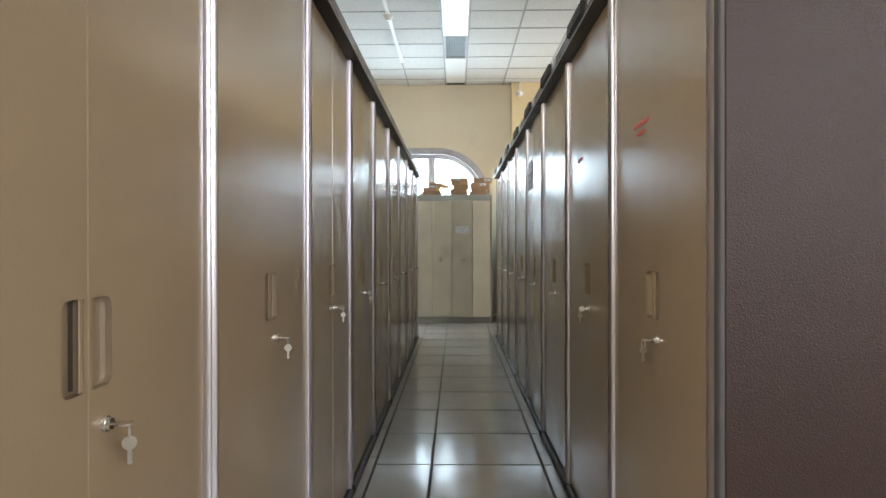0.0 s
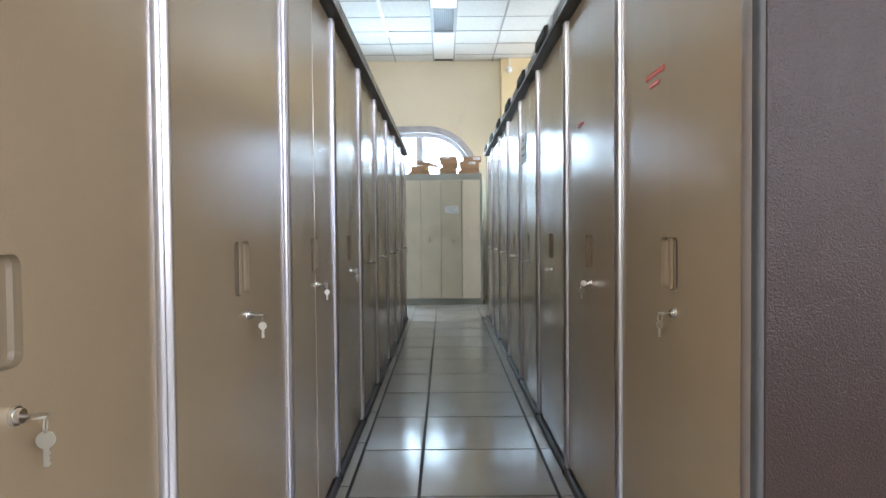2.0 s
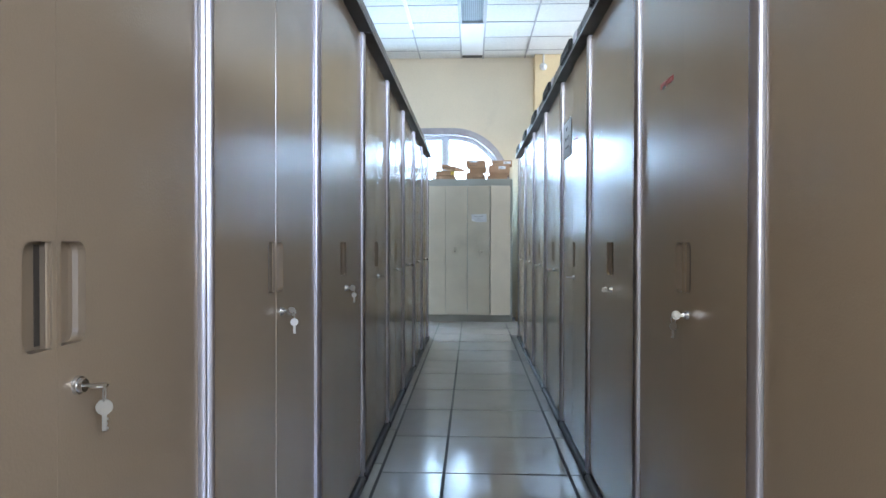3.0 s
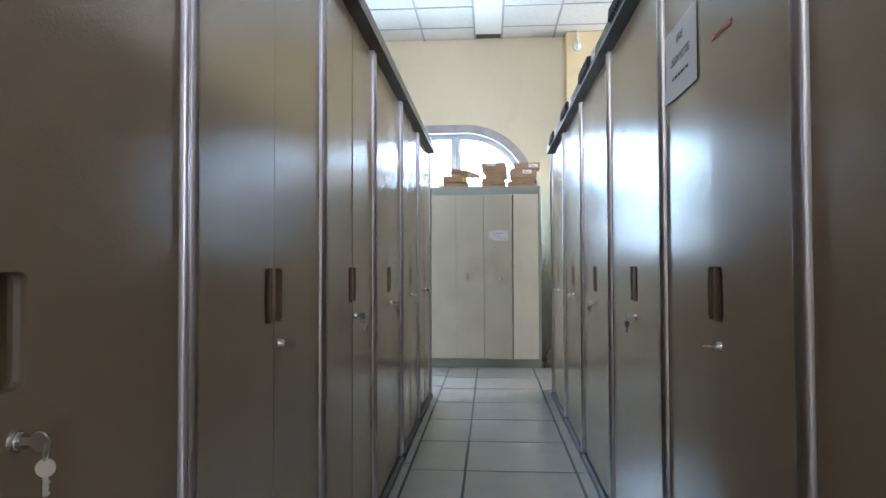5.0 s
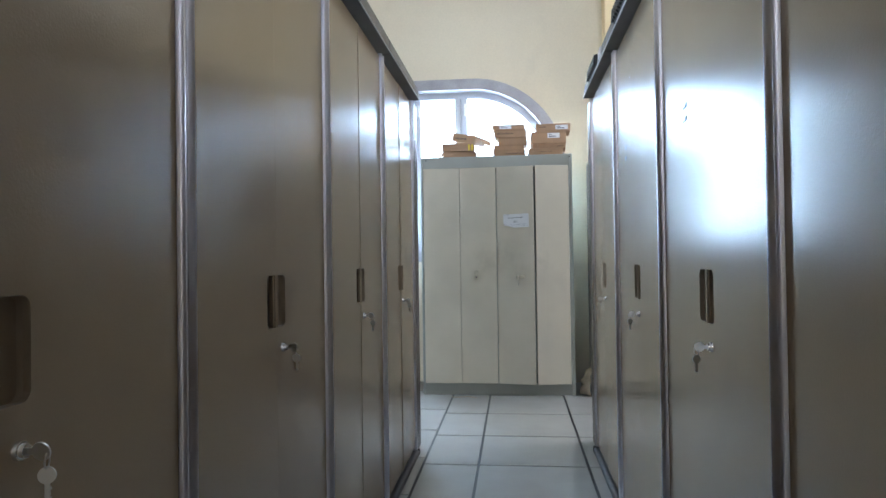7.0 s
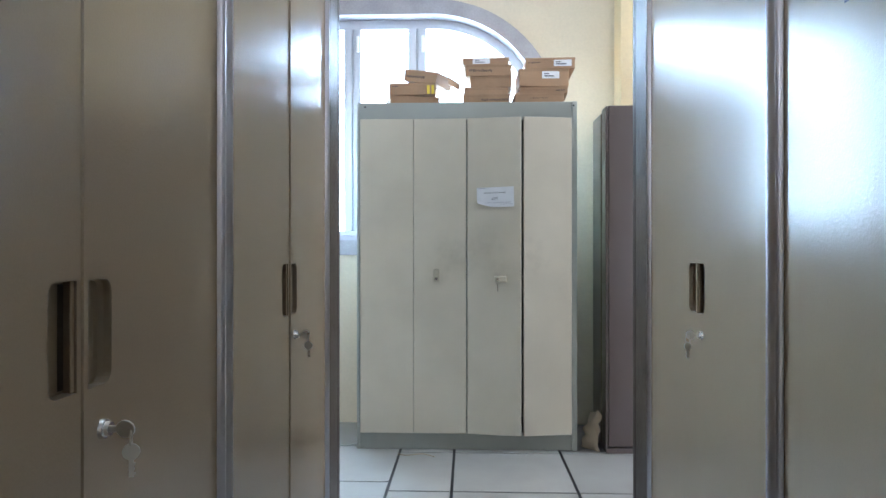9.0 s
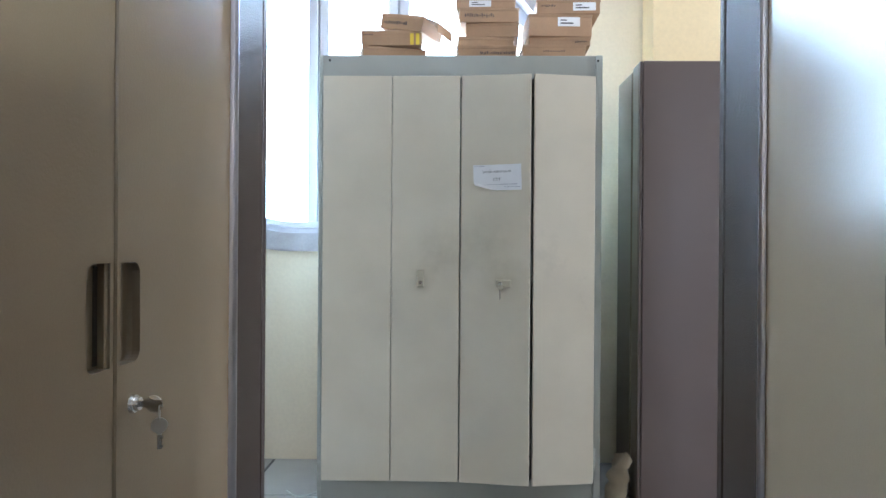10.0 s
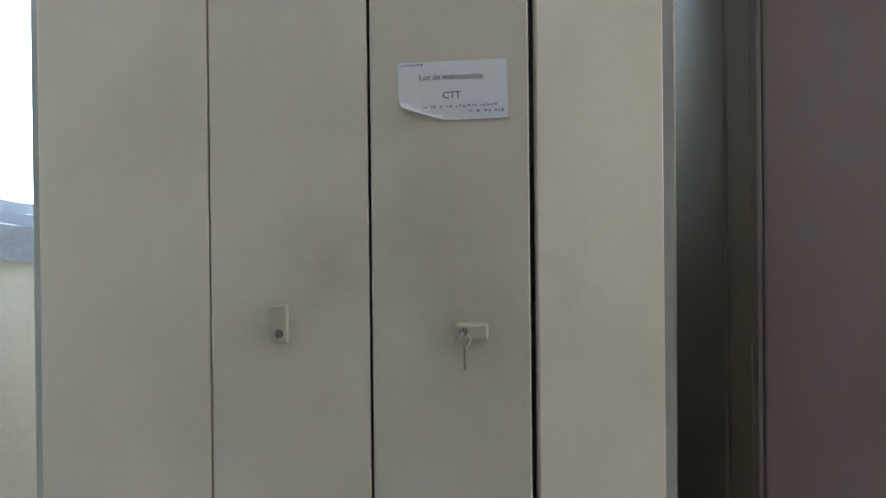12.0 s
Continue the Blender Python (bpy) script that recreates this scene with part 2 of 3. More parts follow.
def rod(bm, p0, p1, r, seg=12, r2=None):
    p0, p1 = Vector(p0), Vector(p1)
    q = (p1 - p0).to_track_quat('Z', 'Y').to_matrix().to_4x4()
    bmesh.ops.create_cone(bm, cap_ends=True, segments=seg, radius1=r, radius2=r if r2 is None else r2, depth=(p1 - p0).length,
                          matrix=Matrix.Translation((p0 + p1) / 2) @ q)
    return bm


def torus(bm, c, R, r, turn=Matrix.Identity(4), n=16, k=6):
    rows = []
    for i in range(n):
        a = 2 * math.pi * i / n
        rows.append([bm.verts.new(Matrix.Translation(c) @ turn @ Vector(((R + r * math.cos(2 * math.pi * j / k)) * math.cos(a), r * math.sin(2 * math.pi * j / k),
                                                                          (R + r * math.cos(2 * math.pi * j / k)) * math.sin(a)))) for j in range(k)])
    for i in range(n):
        for j in range(k):
            bm.faces.new((rows[i][j], rows[(i + 1) % n][j], rows[(i + 1) % n][(j + 1) % k], rows[i][(j + 1) % k]))
    return bm


def tube(bm, pts, r, k=6):
    pts = [Vector(p) for p in pts]
    for a, b in zip(pts, pts[1:]):
        rod(bm, a, b, r, k)
    return bm


def shade(ob, angle=35):
    me = ob.data
    me.polygons.foreach_set("use_smooth", [True] * len(me.polygons))
    me.set_sharp_from_angle(angle=radians(angle))
    return ob


def words(text, size, material, parent, m, label=""):
    cu = bpy.data.curves.new("writing", 'FONT')
    cu.body, cu.size, cu.align_x, cu.align_y, cu.extrude = text, size, 'CENTER', 'CENTER', 0.0001
    tmp = bpy.data.objects.new("tmp_writing", cu)
    me = bpy.data.meshes.new_from_object(tmp)
    bpy.data.objects.remove(tmp)
    me.materials.append(material)
    ob = new("lettering", me)
    ob.parent = parent
    ob.matrix_basis = m
    return tagged(ob, label)


def oval(inset, n=40):
    """Outline with a straight top and foot and round ends, inset from the outer edge."""
    r = WIN_R - inset
    a = [(WIN_S + r * math.cos(t), r * math.sin(t)) for t in (math.pi * (k / n - 0.5) for k in range(n + 1))]
    return a + [(-x, -z) for x, z in a]


def ring(bm, outer, inner, y0, y1, cx, cz):
    """A flat oval ring with depth, standing upright."""
    n = len(outer)
    v = [[bm.verts.new((cx + p[0], y, cz + p[1])) for p in loop] for loop in (outer, inner) for y in (y0, y1)]
    fs = []
    for i in range(n):
        j = (i + 1) % n
        fs += [bm.faces.new((v[0][i], v[0][j], v[2][j], v[2][i])), bm.faces.new((v[1][i], v[1][j], v[3][j], v[3][i])),
               bm.faces.new((v[0][i], v[0][j], v[1][j], v[1][i])), bm.faces.new((v[2][i], v[2][j], v[3][j], v[3][i]))]
    bmesh.ops.recalc_face_normals(bm, faces=fs)
    return bm


# ---- structure ----
bm = bmesh.new()
box(bm, X0, X1, Y0, WALL_Y, -0.15, -0.004)
floor = solo("floor", bm, GROUT, "raised floor of pale square laminate tiles with dark joints", "floor", kind="structure")

hole = oval(0.095)
bm = bmesh.new()
for y in (WALL_Y, WALL_Y + 0.26):
    o = [bm.verts.new(p) for p in ((X0, y, -0.15), (X1, y, -0.15), (X1, y, CEIL + 0.25), (X0, y, CEIL + 0.25))]
    h = [bm.verts.new((WIN_X + p[0], y, WIN_Z + p[1])) for p in hole]
    es = [bm.edges.new((l[i], l[(i + 1) % len(l)])) for l in (o, h) for i in range(len(l))]
    bmesh.ops.triangle_fill(bm, edges=es, use_beauty=True)
    if y == WALL_Y:
        o1, h1 = o, h
for la, lb in ((o1, o), (h1, h)):
    for i in range(len(la)):
        j = (i + 1) % len(la)
        bm.faces.new((la[i], la[j], lb[j], lb[i]))
bmesh.ops.recalc_face_normals(bm, faces=bm.faces[:])
solo("wall_north", bm, WALL, "cream painted wall with a large oval window", "wall", kind="structure")
for nm, a in (("wall_west", (X0 - 0.2, X0, Y0, WALL_Y)),):
    bm = bmesh.new()
    box(bm, *a, -0.15, CEIL + 0.25)
    solo(nm, bm, PLAIN_WALL, "plain cream painted wall", "wall", kind="structure")
bm = bmesh.new()
box(bm, X1, X1 + 0.2, Y0, 10.0, -0.15, CEIL + 0.25)
box(bm, X1, X1 + 0.2, 11.5, WALL_Y, -0.15, CEIL + 0.25)
box(bm, X1 + 0.001, X1 + 0.199, 10.001, 11.499, -0.15, 1.35)
box(bm, X1 + 0.001, X1 + 0.199, 10.001, 11.499, 3.05, CEIL + 0.25)
solo("wall_east", bm, PLAIN_WALL, "plain cream painted wall with one window", "wall", kind="structure")
bm = bmesh.new()
cuts = [X0 - 0.2] + [c for b in BACK_WINDOWS for c in (b - 0.95, b + 0.95)] + [X1 + 0.2]
for a, b in zip(cuts[::2], cuts[1::2]):
    box(bm, a, b, Y0 - 0.2, Y0, -0.15, CEIL + 0.25)
for b in BACK_WINDOWS:
    box(bm, b - 0.949, b + 0.949, Y0 - 0.199, Y0 - 0.001, -0.15, 1.7)
    box(bm, b - 0.949, b + 0.949, Y0 - 0.199, Y0 - 0.001, 3.4, CEIL + 0.25)
solo("wall_south", bm, PLAIN_WALL, "plain cream painted wall with two windows", "wall", kind="structure")
bm = bmesh.new()
box(bm, 1.045, 1.9, 11.39, WALL_Y - 0.002, 0.0, CEIL, 0.006)
solo("pillar", bm, PILLAR_WARM_LIT, "cream painted wall pillar beside the window, warm light in its colour", "pillar", kind="structure")

# ceiling: one mesh of tiles, bars and the recessed channel
bm = bmesh.new()
COLS = [-0.63 - 0.6 * k for k in range(6, -1, -1)] + [-0.02]
COLS2 = [0.30, 0.915] + [0.915 + 0.6 * k for k in range(1, 6)]
ROWS = [11.18 - 0.6 * k for k in range(0, 25)]
rows = [WALL_Y] + ROWS
rng = random.Random(4)
for cols in (COLS, COLS2):
    for a, b in zip(cols, cols[1:]):
        for y1, y0 in zip(rows, rows[1:]):
            dz = rng.uniform(0, 0.004)
            box(bm, a + 0.011, b - 0.011, y0 + 0.011, y1 - 0.011, CEIL + 0.004 + dz, CEIL + 0.03, mi=0)
    for c in cols:
        box(bm, c - 0.011, c + 0.011, Y0, WALL_Y - 0.001, CEIL - 0.001, CEIL + 0.03, mi=1)
    for y in ROWS:
        box(bm, cols[0] + 0.0115, cols[-1] - 0.0115, y - 0.009, y + 0.009, CEIL + 0.0005, CEIL + 0.03, mi=1)
box(bm, X0, X1, Y0, WALL_Y, CEIL + 0.12, CEIL + 0.25, mi=1)
# blank panels of the central channel
edges = [Y0]
for f in FIXTURES:
    box(bm, -0.008, 0.288, edges[-1], f - 0.004, CEIL - 0.006, CEIL + 0.02, mi=2)
    edges.append(f + 1.5)
box(bm, -0.008, 0.288, 10.02, 11.38, CEIL - 0.006, CEIL + 0.02, mi=2)
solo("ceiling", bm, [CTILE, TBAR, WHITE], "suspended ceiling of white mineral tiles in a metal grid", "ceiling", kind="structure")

bm = bmesh.new()
box(bm, -0.646, -0.606, 3.0, 10.15, CEIL - 0.022, CEIL - 0.0012, 0.003)
solo("cable_trunking", bm, WHITE, "slim white plastic cable trunking under the ceiling", "trunking")

for f in FIXTURES:
    fx = thing("ceiling_light", pose(0.14, f + 0.75, CEIL), "long recessed fluorescent ceiling light with " + ("lit" if f in LIT else "unlit") + " white diffuser", "ceiling light", "ceiling lights")
    bm = bmesh.new()
    for s in (-1, 1):
        box(bm, s * 0.148 - 0.01, s * 0.148 + 0.01, -0.745, 0.745, -0.016, 0.03, 0.003)
        box(bm, -0.138, 0.138, s * 0.737 - 0.008, s * 0.737 + 0.008, -0.014, 0.03)
    part("frame", bm, WHITE, fx)
    bm = bmesh.new()
    box(bm, -0.136, 0.136, -0.728, 0.728, -0.006, 0.002)
    lit = f in LIT
    part("diffuser", bm, DIFFUSER if lit else OPAL, fx, "glowing white diffuser" if lit else "unlit white diffuser")

gr = thing("ceiling_air_grille", pose(0.14, 9.5, CEIL), "dark grey slotted air grille in the ceiling channel", "air grille")
bm = bmesh.new()
for s in (-1, 1):
    box(bm, s * 0.142 - 0.012, s * 0.142 + 0.012, -0.49, 0.49, -0.012, 0.03)
    box(bm, -0.13, 0.13, s * 0.482 - 0.01, s * 0.482 + 0.01, -0.011, 0.03)
part("frame", bm, TBAR, gr)
bm = bmesh.new()
box(bm, -0.129, 0.129, -0.471, 0.471, 0.012, 0.03)
part("backing", bm, BLACK, gr)
for k in range(11):
    bm = bmesh.new()
    x = -0.118 + k * 0.0236
    box(bm, x - 0.006, x + 0.006, -0.471, 0.471, -0.006, 0.011)
    part("slat", bm, GRILLE, gr)
# black board by the wall, painting the darkness of the channel's open end
bm = bmesh.new()
box(bm, -0.005, 0.285, 11.39, 11.575, CEIL + 0.01, CEIL + 0.03)
solo("dark_ceiling_slot", bm, BLACK, "black board for the shade in the slot ending the ceiling channel", "slot")

sd = thing("smoke_detector", pose(-0.628, 8.24, CEIL - 0.022), "round white smoke detector on the cable trunking", "smoke detector")
bm = bmesh.new()
rod(bm, (0, 0, -0.018), (0, 0, 0.0), 0.058, 24)
shade(part("base", bm, WHITE, sd))
bm = bmesh.new()
rod(bm, (0, 0, -0.052), (0, 0, -0.018), 0.026, 24, 0.046)
shade(part("sensor_head", bm, WHITE, sd))

wlamp = thing("motion_sensor", pose(1.17, 11.385, 3.67), "small round white motion sensor on the pillar", "sensor")
bm = bmesh.new()
box(bm, -0.012, 0.012, -0.03, 0.0, 0.045, 0.168, 0.003)
part("bracket", bm, WHITE, wlamp)
bm = bmesh.new()
rod(bm, (0, 0.0, -0.01), (0, -0.05, -0.018), 0.055, 24, 0.048)
shade(part("housing", bm, WHITE, wlamp))
bm = bmesh.new()
bmesh.ops.create_uvsphere(bm, u_segments=16, v_segments=8, radius=0.034, matrix=Matrix.Translation((0, -0.045, -0.02)))
shade(part("lens", bm, PAPER, wlamp))

# oval window
win = thing("window_1", pose(WIN_X, WALL_Y, WIN_Z), "large oval window with white frame and grey stone surround", "window", kind="structure")
bm = bmesh.new()
ring(bm, oval(0), oval(0.098), -0.022, 0.098, 0, 0)
shade(part("surround", bm, STONE, win, "grey stone surround"), 30)
bm = bmesh.new()
ring(bm, oval(0.096), oval(0.13), 0.10, 0.165, 0, 0)
shade(part("window_frame", bm, PVC, win), 30)
bm = bmesh.new()
ring(bm, oval(0.131), oval(0.162), 0.085, 0.15, 0, 0)
shade(part("sash", bm, PVC, win), 30)


def half_height(x):
    d = max(0.0, abs(x) - WIN_S)
    return math.sqrt(max(0.0, (WIN_R - 0.16) ** 2 - d * d))


for mx, w in ((-0.70, 0.115), (-0.26, 0.12), (-1.34, 0.115)):
    x = mx - WIN_X
    h = half_height(x)
    bm = bmesh.new()
    box(bm, x - w / 2, x - 0.003, 0.08, 0.152, -h, h, 0.008)
    box(bm, x + 0.003, x + w / 2, 0.08, 0.152, -h, h, 0.008)
    box(bm, x - 0.003, x + 0.003, 0.10, 0.15, -h, h)
    part("mullion", bm, PVC, win)
    bm = bmesh.new()
    box(bm, x + w / 2 - 0.03, x + w / 2 - 0.012, 0.065, 0.082, h - 0.16, h - 0.05, 0.004)
    part("hinge", bm, WHITE, win)
bm = bmesh.new()
v = [bm.verts.new((p[0], 0.12, p[1])) for p in oval(0.16)]
f = bm.faces.new(v)
r = bmesh.ops.extrude_face_region(bm, geom=[f])
bmesh.ops.translate(bm, verts=[g for g in r["geom"] if isinstance(g, bmesh.types.BMVert)], vec=(0, 0.006, 0))
bmesh.ops.recalc_face_normals(bm, faces=bm.faces[:])
pane = part("pane", bm, GLASS, win)
pane.visible_shadow = False


# ---- tall beige equipment cabinets in two rows ----
H_DOOR0, H_DOOR1 = 0.045, 2.07


def door_mesh(w, side):
    """A door leaf w wide; its grip pocket lies by the edge named by side (1: at its right)."""
    bm = bmesh.new()
    d0, d1, pz0, pz1, rad = 0.009, 0.062, 0.985, 1.115, 0.016
    pts = [(d0, pz0)]
    for a in range(0, 91, 18):
        pts.append((d1 - rad + rad * math.sin(radians(a)), pz0 + rad - rad * math.cos(radians(a))))
    for a in range(0, 91, 18):
        pts.append((d1 - rad + rad * math.cos(radians(a)), pz1 - rad + rad * math.sin(radians(a))))
    pts.append((d0, pz1))
    pts = [((w - x) if side > 0 else x, z) for x, z in pts]
    e = 0.006
    o = [bm.verts.new((x, 0, z)) for x, z in ((e / 5, H_DOOR0 + e), (w - e / 5, H_DOOR0 + e), (w - e / 5, H_DOOR1 - e), (e / 5, H_DOOR1 - e))]
    o2 = [bm.verts.new((x, e / 2, z)) for x, z in ((0, H_DOOR0), (w, H_DOOR0), (w, H_DOOR1), (0, H_DOOR1))]
    o3 = [bm.verts.new((x, 0.02, z)) for x, z in ((0, H_DOOR0), (w, H_DOOR0), (w, H_DOOR1), (0, H_DOOR1))]
    h = [bm.verts.new((x, 0, z)) for x, z in pts]
    es = [bm.edges.new((l[i], l[(i + 1) % len(l)])) for l in (o, h) for i in range(len(l))]
    bmesh.ops.triangle_fill(bm, edges=es, use_beauty=True)
    for la, lb in ((o, o2), (o2, o3)):
        for i in range(4):
            bm.faces.new((la[i], la[(i + 1) % 4], lb[(i + 1) % 4], lb[i]))
    n = len(h)
    seam = w if side > 0 else 0.0
    loop = h
    for depth, inset in ((0.003, 0.0), (0.010, 0.001), (0.0155, 0.005), (0.017, 0.012)):
        nxt = []
        for x, z in pts:
            far = (abs(x - seam) - d0) / (d1 - d0)
            nxt.append(bm.verts.new((x + side * inset * far, depth, z)))
        for i in range(n):
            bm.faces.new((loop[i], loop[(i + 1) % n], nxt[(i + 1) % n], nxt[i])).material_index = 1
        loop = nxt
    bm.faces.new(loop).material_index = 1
    bmesh.ops.recalc_face_normals(bm, faces=bm.faces[:])
    return bm


def profile_section(w, side):
    """Rounded aluminium edge strip, w wide, proud of the doors."""
    s = [(0.0, 0.02), (0.002, 0.0)] + [(0.003 + (w - 0.008) * k / 8, -0.003 - 0.010 * math.sin(math.pi / 2 * k / 8)) for k in range(9)] + [(w - 0.002, -0.010), (w, -0.004), (w, 0.02)]
    return s if side > 0 else [(-x, y) for x, y in reversed(s)]


def hanging_key(bm, c, s=1.0):
    """A key on its ring: round bow, shank and bit."""
    cx, cy, cz = c
    torus(bm, (cx, cy, cz - 0.008), 0.009, 0.0011)
    rod(bm, (cx - 0.0014, cy, cz - 0.025), (cx + 0.0014, cy, cz - 0.025), 0.0120 * s, 18)
    box(bm, cx - 0.0012, cx + 0.0012, cy - 0.0032, cy + 0.0028, cz - 0.056, cz - 0.034, 0.0006, 1)
    for k in range(3):
        box(bm, cx - 0.0011, cx + 0.0011, cy - 0.0046 + 0.0009 * (k % 2), cy - 0.003, cz - 0.054 + k * 0.006, cz - 0.051 + k * 0.006)
    bm.transform(Matrix.Translation(c) @ Matrix.Rotation(0.35, 4, 'Z') @ Matrix.Translation(-Vector(c)))


def cabinet(name, w, label, group, keys="hanging", vent=False, depth=0.45):
    """Origin at the floor below the front's left edge, seen from the front; the front looks to -y."""
    t = thing(name, Matrix.Identity(4), label, "cabinet", group)
    el, er = 0.018, 0.030
    bm = bmesh.new()
    box(bm, 0.002, w - 0.002, 0.075, depth, 0.04, 2.08)
    part("body", bm, PAINT, t)
    mid = w / 2
    for side, x0, x1 in ((1, el + 0.002, mid - 0.0007), (-1, mid + 0.0007, w - er - 0.002)):
        d = part("door", door_mesh(x1 - x0, side), [PAINT, POCKET_SHADE], t)
        d.location = (x0, 0, 0)
        fx0 = x1 - 0.0155 if side > 0 else x0 + 0.0085
        bm = bmesh.new()
        box(bm, fx0, fx0 + 0.007, 0.003, 0.006, 0.9855, 1.1145, 0.001, 1)
        part("grip_flange", bm, PAINT, t)
        # thin dark strip on the pocket's back, painting the shade of a deep slot
        fx0 = x1 - 0.0195 if side > 0 else x0 + 0.0105
        bm = bmesh.new()
        box(bm, fx0, fx0 + 0.009, 0.0150, 0.0163, 0.989, 1.111)
        part("grip_slot", bm, SLOT_SHADE, t, "dark strip for the shade inside the grip slot")
    for side, x, ed in ((1, 0.001, el), (-1, w - 0.001, er)):
        bm = bmesh.new()
        prism(bm, [(x + a, b) for a, b in profile_section(ed, side)], 0.03, 2.078)
        shade(part("edge_strip", bm, ALU, t, "satin aluminium edge strip"), 40)
    # lock in the right leaf
    lx, lz = mid + 0.042, 0.93
    bm = bmesh.new()
    rod(bm, (lx, 0.0, lz), (lx, -0.005, lz), 0.0125, 24, 0.0115)
    rod(bm, (lx, -0.005, lz), (lx, -0.011, lz), 0.0095, 24, 0.0085)
    lock = shade(part("lock", bm, CHROME, t, "round chrome cam lock"), 30)
    if keys != "none":
        bm = bmesh.new()
        box(bm, lx - 0.004, lx + 0.004, -0.022, -0.009, lz - 0.0013, lz + 0.0013)
        rod(bm, (lx, -0.029, lz - 0.0014), (lx, -0.029, lz + 0.0014), 0.0115, 18)
        if keys in ("single", "turned"):
            bm.transform(Matrix.Translation((lx, 0, lz)) @ Matrix.Rotation(radians(80), 4, 'Y') @ Matrix.Translation((-lx, 0, -lz)))
        shade(part("key", bm, KEY, lock, "flat nickel key in the lock"), 30)
    if keys in ("hanging", "turned"):
        bm = bmesh.new()
        hanging_key(bm, (lx, -0.036, lz - 0.003), 0.85)
        shade(part("spare_key", bm, CLEARKEY, lock, "spare key hanging on a ring"), 30)
    # fascia along the top and the rail at the foot
    bm = bmesh.new()
    prism(bm, [(0.03, 2.082), (-0.044, 2.082), (-0.047, 2.086), (-0.040, 2.152), (-0.034, 2.157), (0.03, 2.157)], 0.0055, w - 0.0055, "x")
    fa = part("fascia", bm, FASCIA, t, "dark taupe steel fascia")
    bm = bmesh.new()
    box(bm, -0.0053, 0.0053, -0.036, 0.03, 2.084, 2.154)
    part("fascia_joint", bm, BLACK, t)
    bm = bmesh.new()
    box(bm, 0.0057, w - 0.0057, -0.0505, -0.0465, 2.0815, 2.0875, 0.001, 1)
    part("lip", bm, LIP, fa, "pale grey lower lip")
    if vent:
        bm = bmesh.new()
        v0, v1 = 0.30, 0.62
        box(bm, v0, v1, -0.049, -0.04, 2.098, 2.158, 0.001)
        k = v0 + 0.004
        while k < v1 - 0.01:
            prism(bm, [(-0.048, 2.100), (-0.062, 2.104), (-0.058, 2.156), (-0.046, 2.158)], k, k + 0.015, "x")
            k += 0.0365
        part("vent", bm, BLACK, fa, "black ribbed vent")
        bm = bmesh.new()
        box(bm, 0.70, 0.78, -0.049, -0.041, 2.104, 2.146, 0.001, 1)
        part("label_holder", bm, ALU, fa)
    bm = bmesh.new()
    prism(bm, [(0.02, 0.0), (-0.021, 0.0), (-0.023, 0.008), (-0.022, 0.022), (-0.016, 0.031), (-0.006, 0.034), (0.004, 0.030), (0.004, 0.024), (0.02, 0.024)], 0.004, w - 0.004, "x")
    part("foot_rail", bm, BASE, t, "grey metal foot rail")
    for x0, x1 in ((-0.001, 0.022), (w - 0.022, w + 0.001)):
        bm = bmesh.new()
        box(bm, x0 + 0.002, x1 - 0.002, -0.025, 0.01, 0.0, 0.037, 0.004)
        part("rail_end_cap", bm, BLACK, t, "black rail end cap")
    return t


XL, XR = -0.372, 0.688
WL, WR = 0.9003, 0.909
L_Y, R_Y = 2.12, 2.163
left_label = "tall beige double-door cabinet with aluminium edges"
tpl = {k: cabinet("equipment_cabinet", WL, left_label + note, "left row of cabinets", k)
       for k, note in (("hanging", ", keys hanging in lock"), ("turned", ", keys hanging in turned lock"), ("single", ", one key in lock"))}
tpr = {k: cabinet("equipment_cabinet", WR, left_label + note, "right row of cabinets", k, True)
       for k, note in (("hanging", ", keys hanging in lock"), ("turned", ", keys hanging in turned lock"), ("single", ", one key in lock"), ("flat", ", one door ajar"))}


def hang_leaves(ob, w, left, right):
    """Turns the two leaves of a cabinet about their hinges, in degrees; positive: the free edge stands out."""
    for c in ob.children:
        lw = w / 2
        if c.name.startswith("door") and c.location.x < lw / 2:
            c.matrix_basis = Matrix.Translation((0.02, 0, 0)) @ Matrix.Rotation(radians(-left), 4, 'Z')
        elif c.name.startswith("door"):
            x1 = w - 0.032
            c.matrix_basis = Matrix.Translation((x1, 0, 0)) @ Matrix.Rotation(radians(right), 4, 'Z') @ Matrix.Translation((c.location.x - x1, 0, 0))
        elif c.name.startswith("grip"):
            c.location.y = -math.sin(radians(left if c.data.vertices[0].co.x < lw else right)) * (lw - 0.045)
        elif c.name.startswith("lock"):
            c.location.y = -math.sin(radians(right)) * (lw - 0.075)


def place_row(kinds, templates, m_of, w, tilts):
    obs = {}
    for i, k in enumerate(kinds):
        m = m_of(i)
        if k in obs.values():
            ob = copy_thing(templates[k], m)
        else:
            ob = templates[k]
            ob.matrix_world = m
        obs[ob] = k
    for ob, (a, b) in zip(obs, tilts):
        hang_leaves(ob, w, a, b)


place_row(["hanging", "hanging", "turned", "turned", "single", "turned", "turned", "turned", "turned"],
          tpl, lambda i: pose(XL, L_Y + WL * (i - 1), 0, 0, 0, 90), WL,
          [(0.05, 0.1), (0.3, 0.05), (0.1, 0.3), (0.25, 0.0), (0.1, 0.2), (0.0, 0.25), (0.2, 0.05), (0.1, 0.3), (0.0, 0.4)])
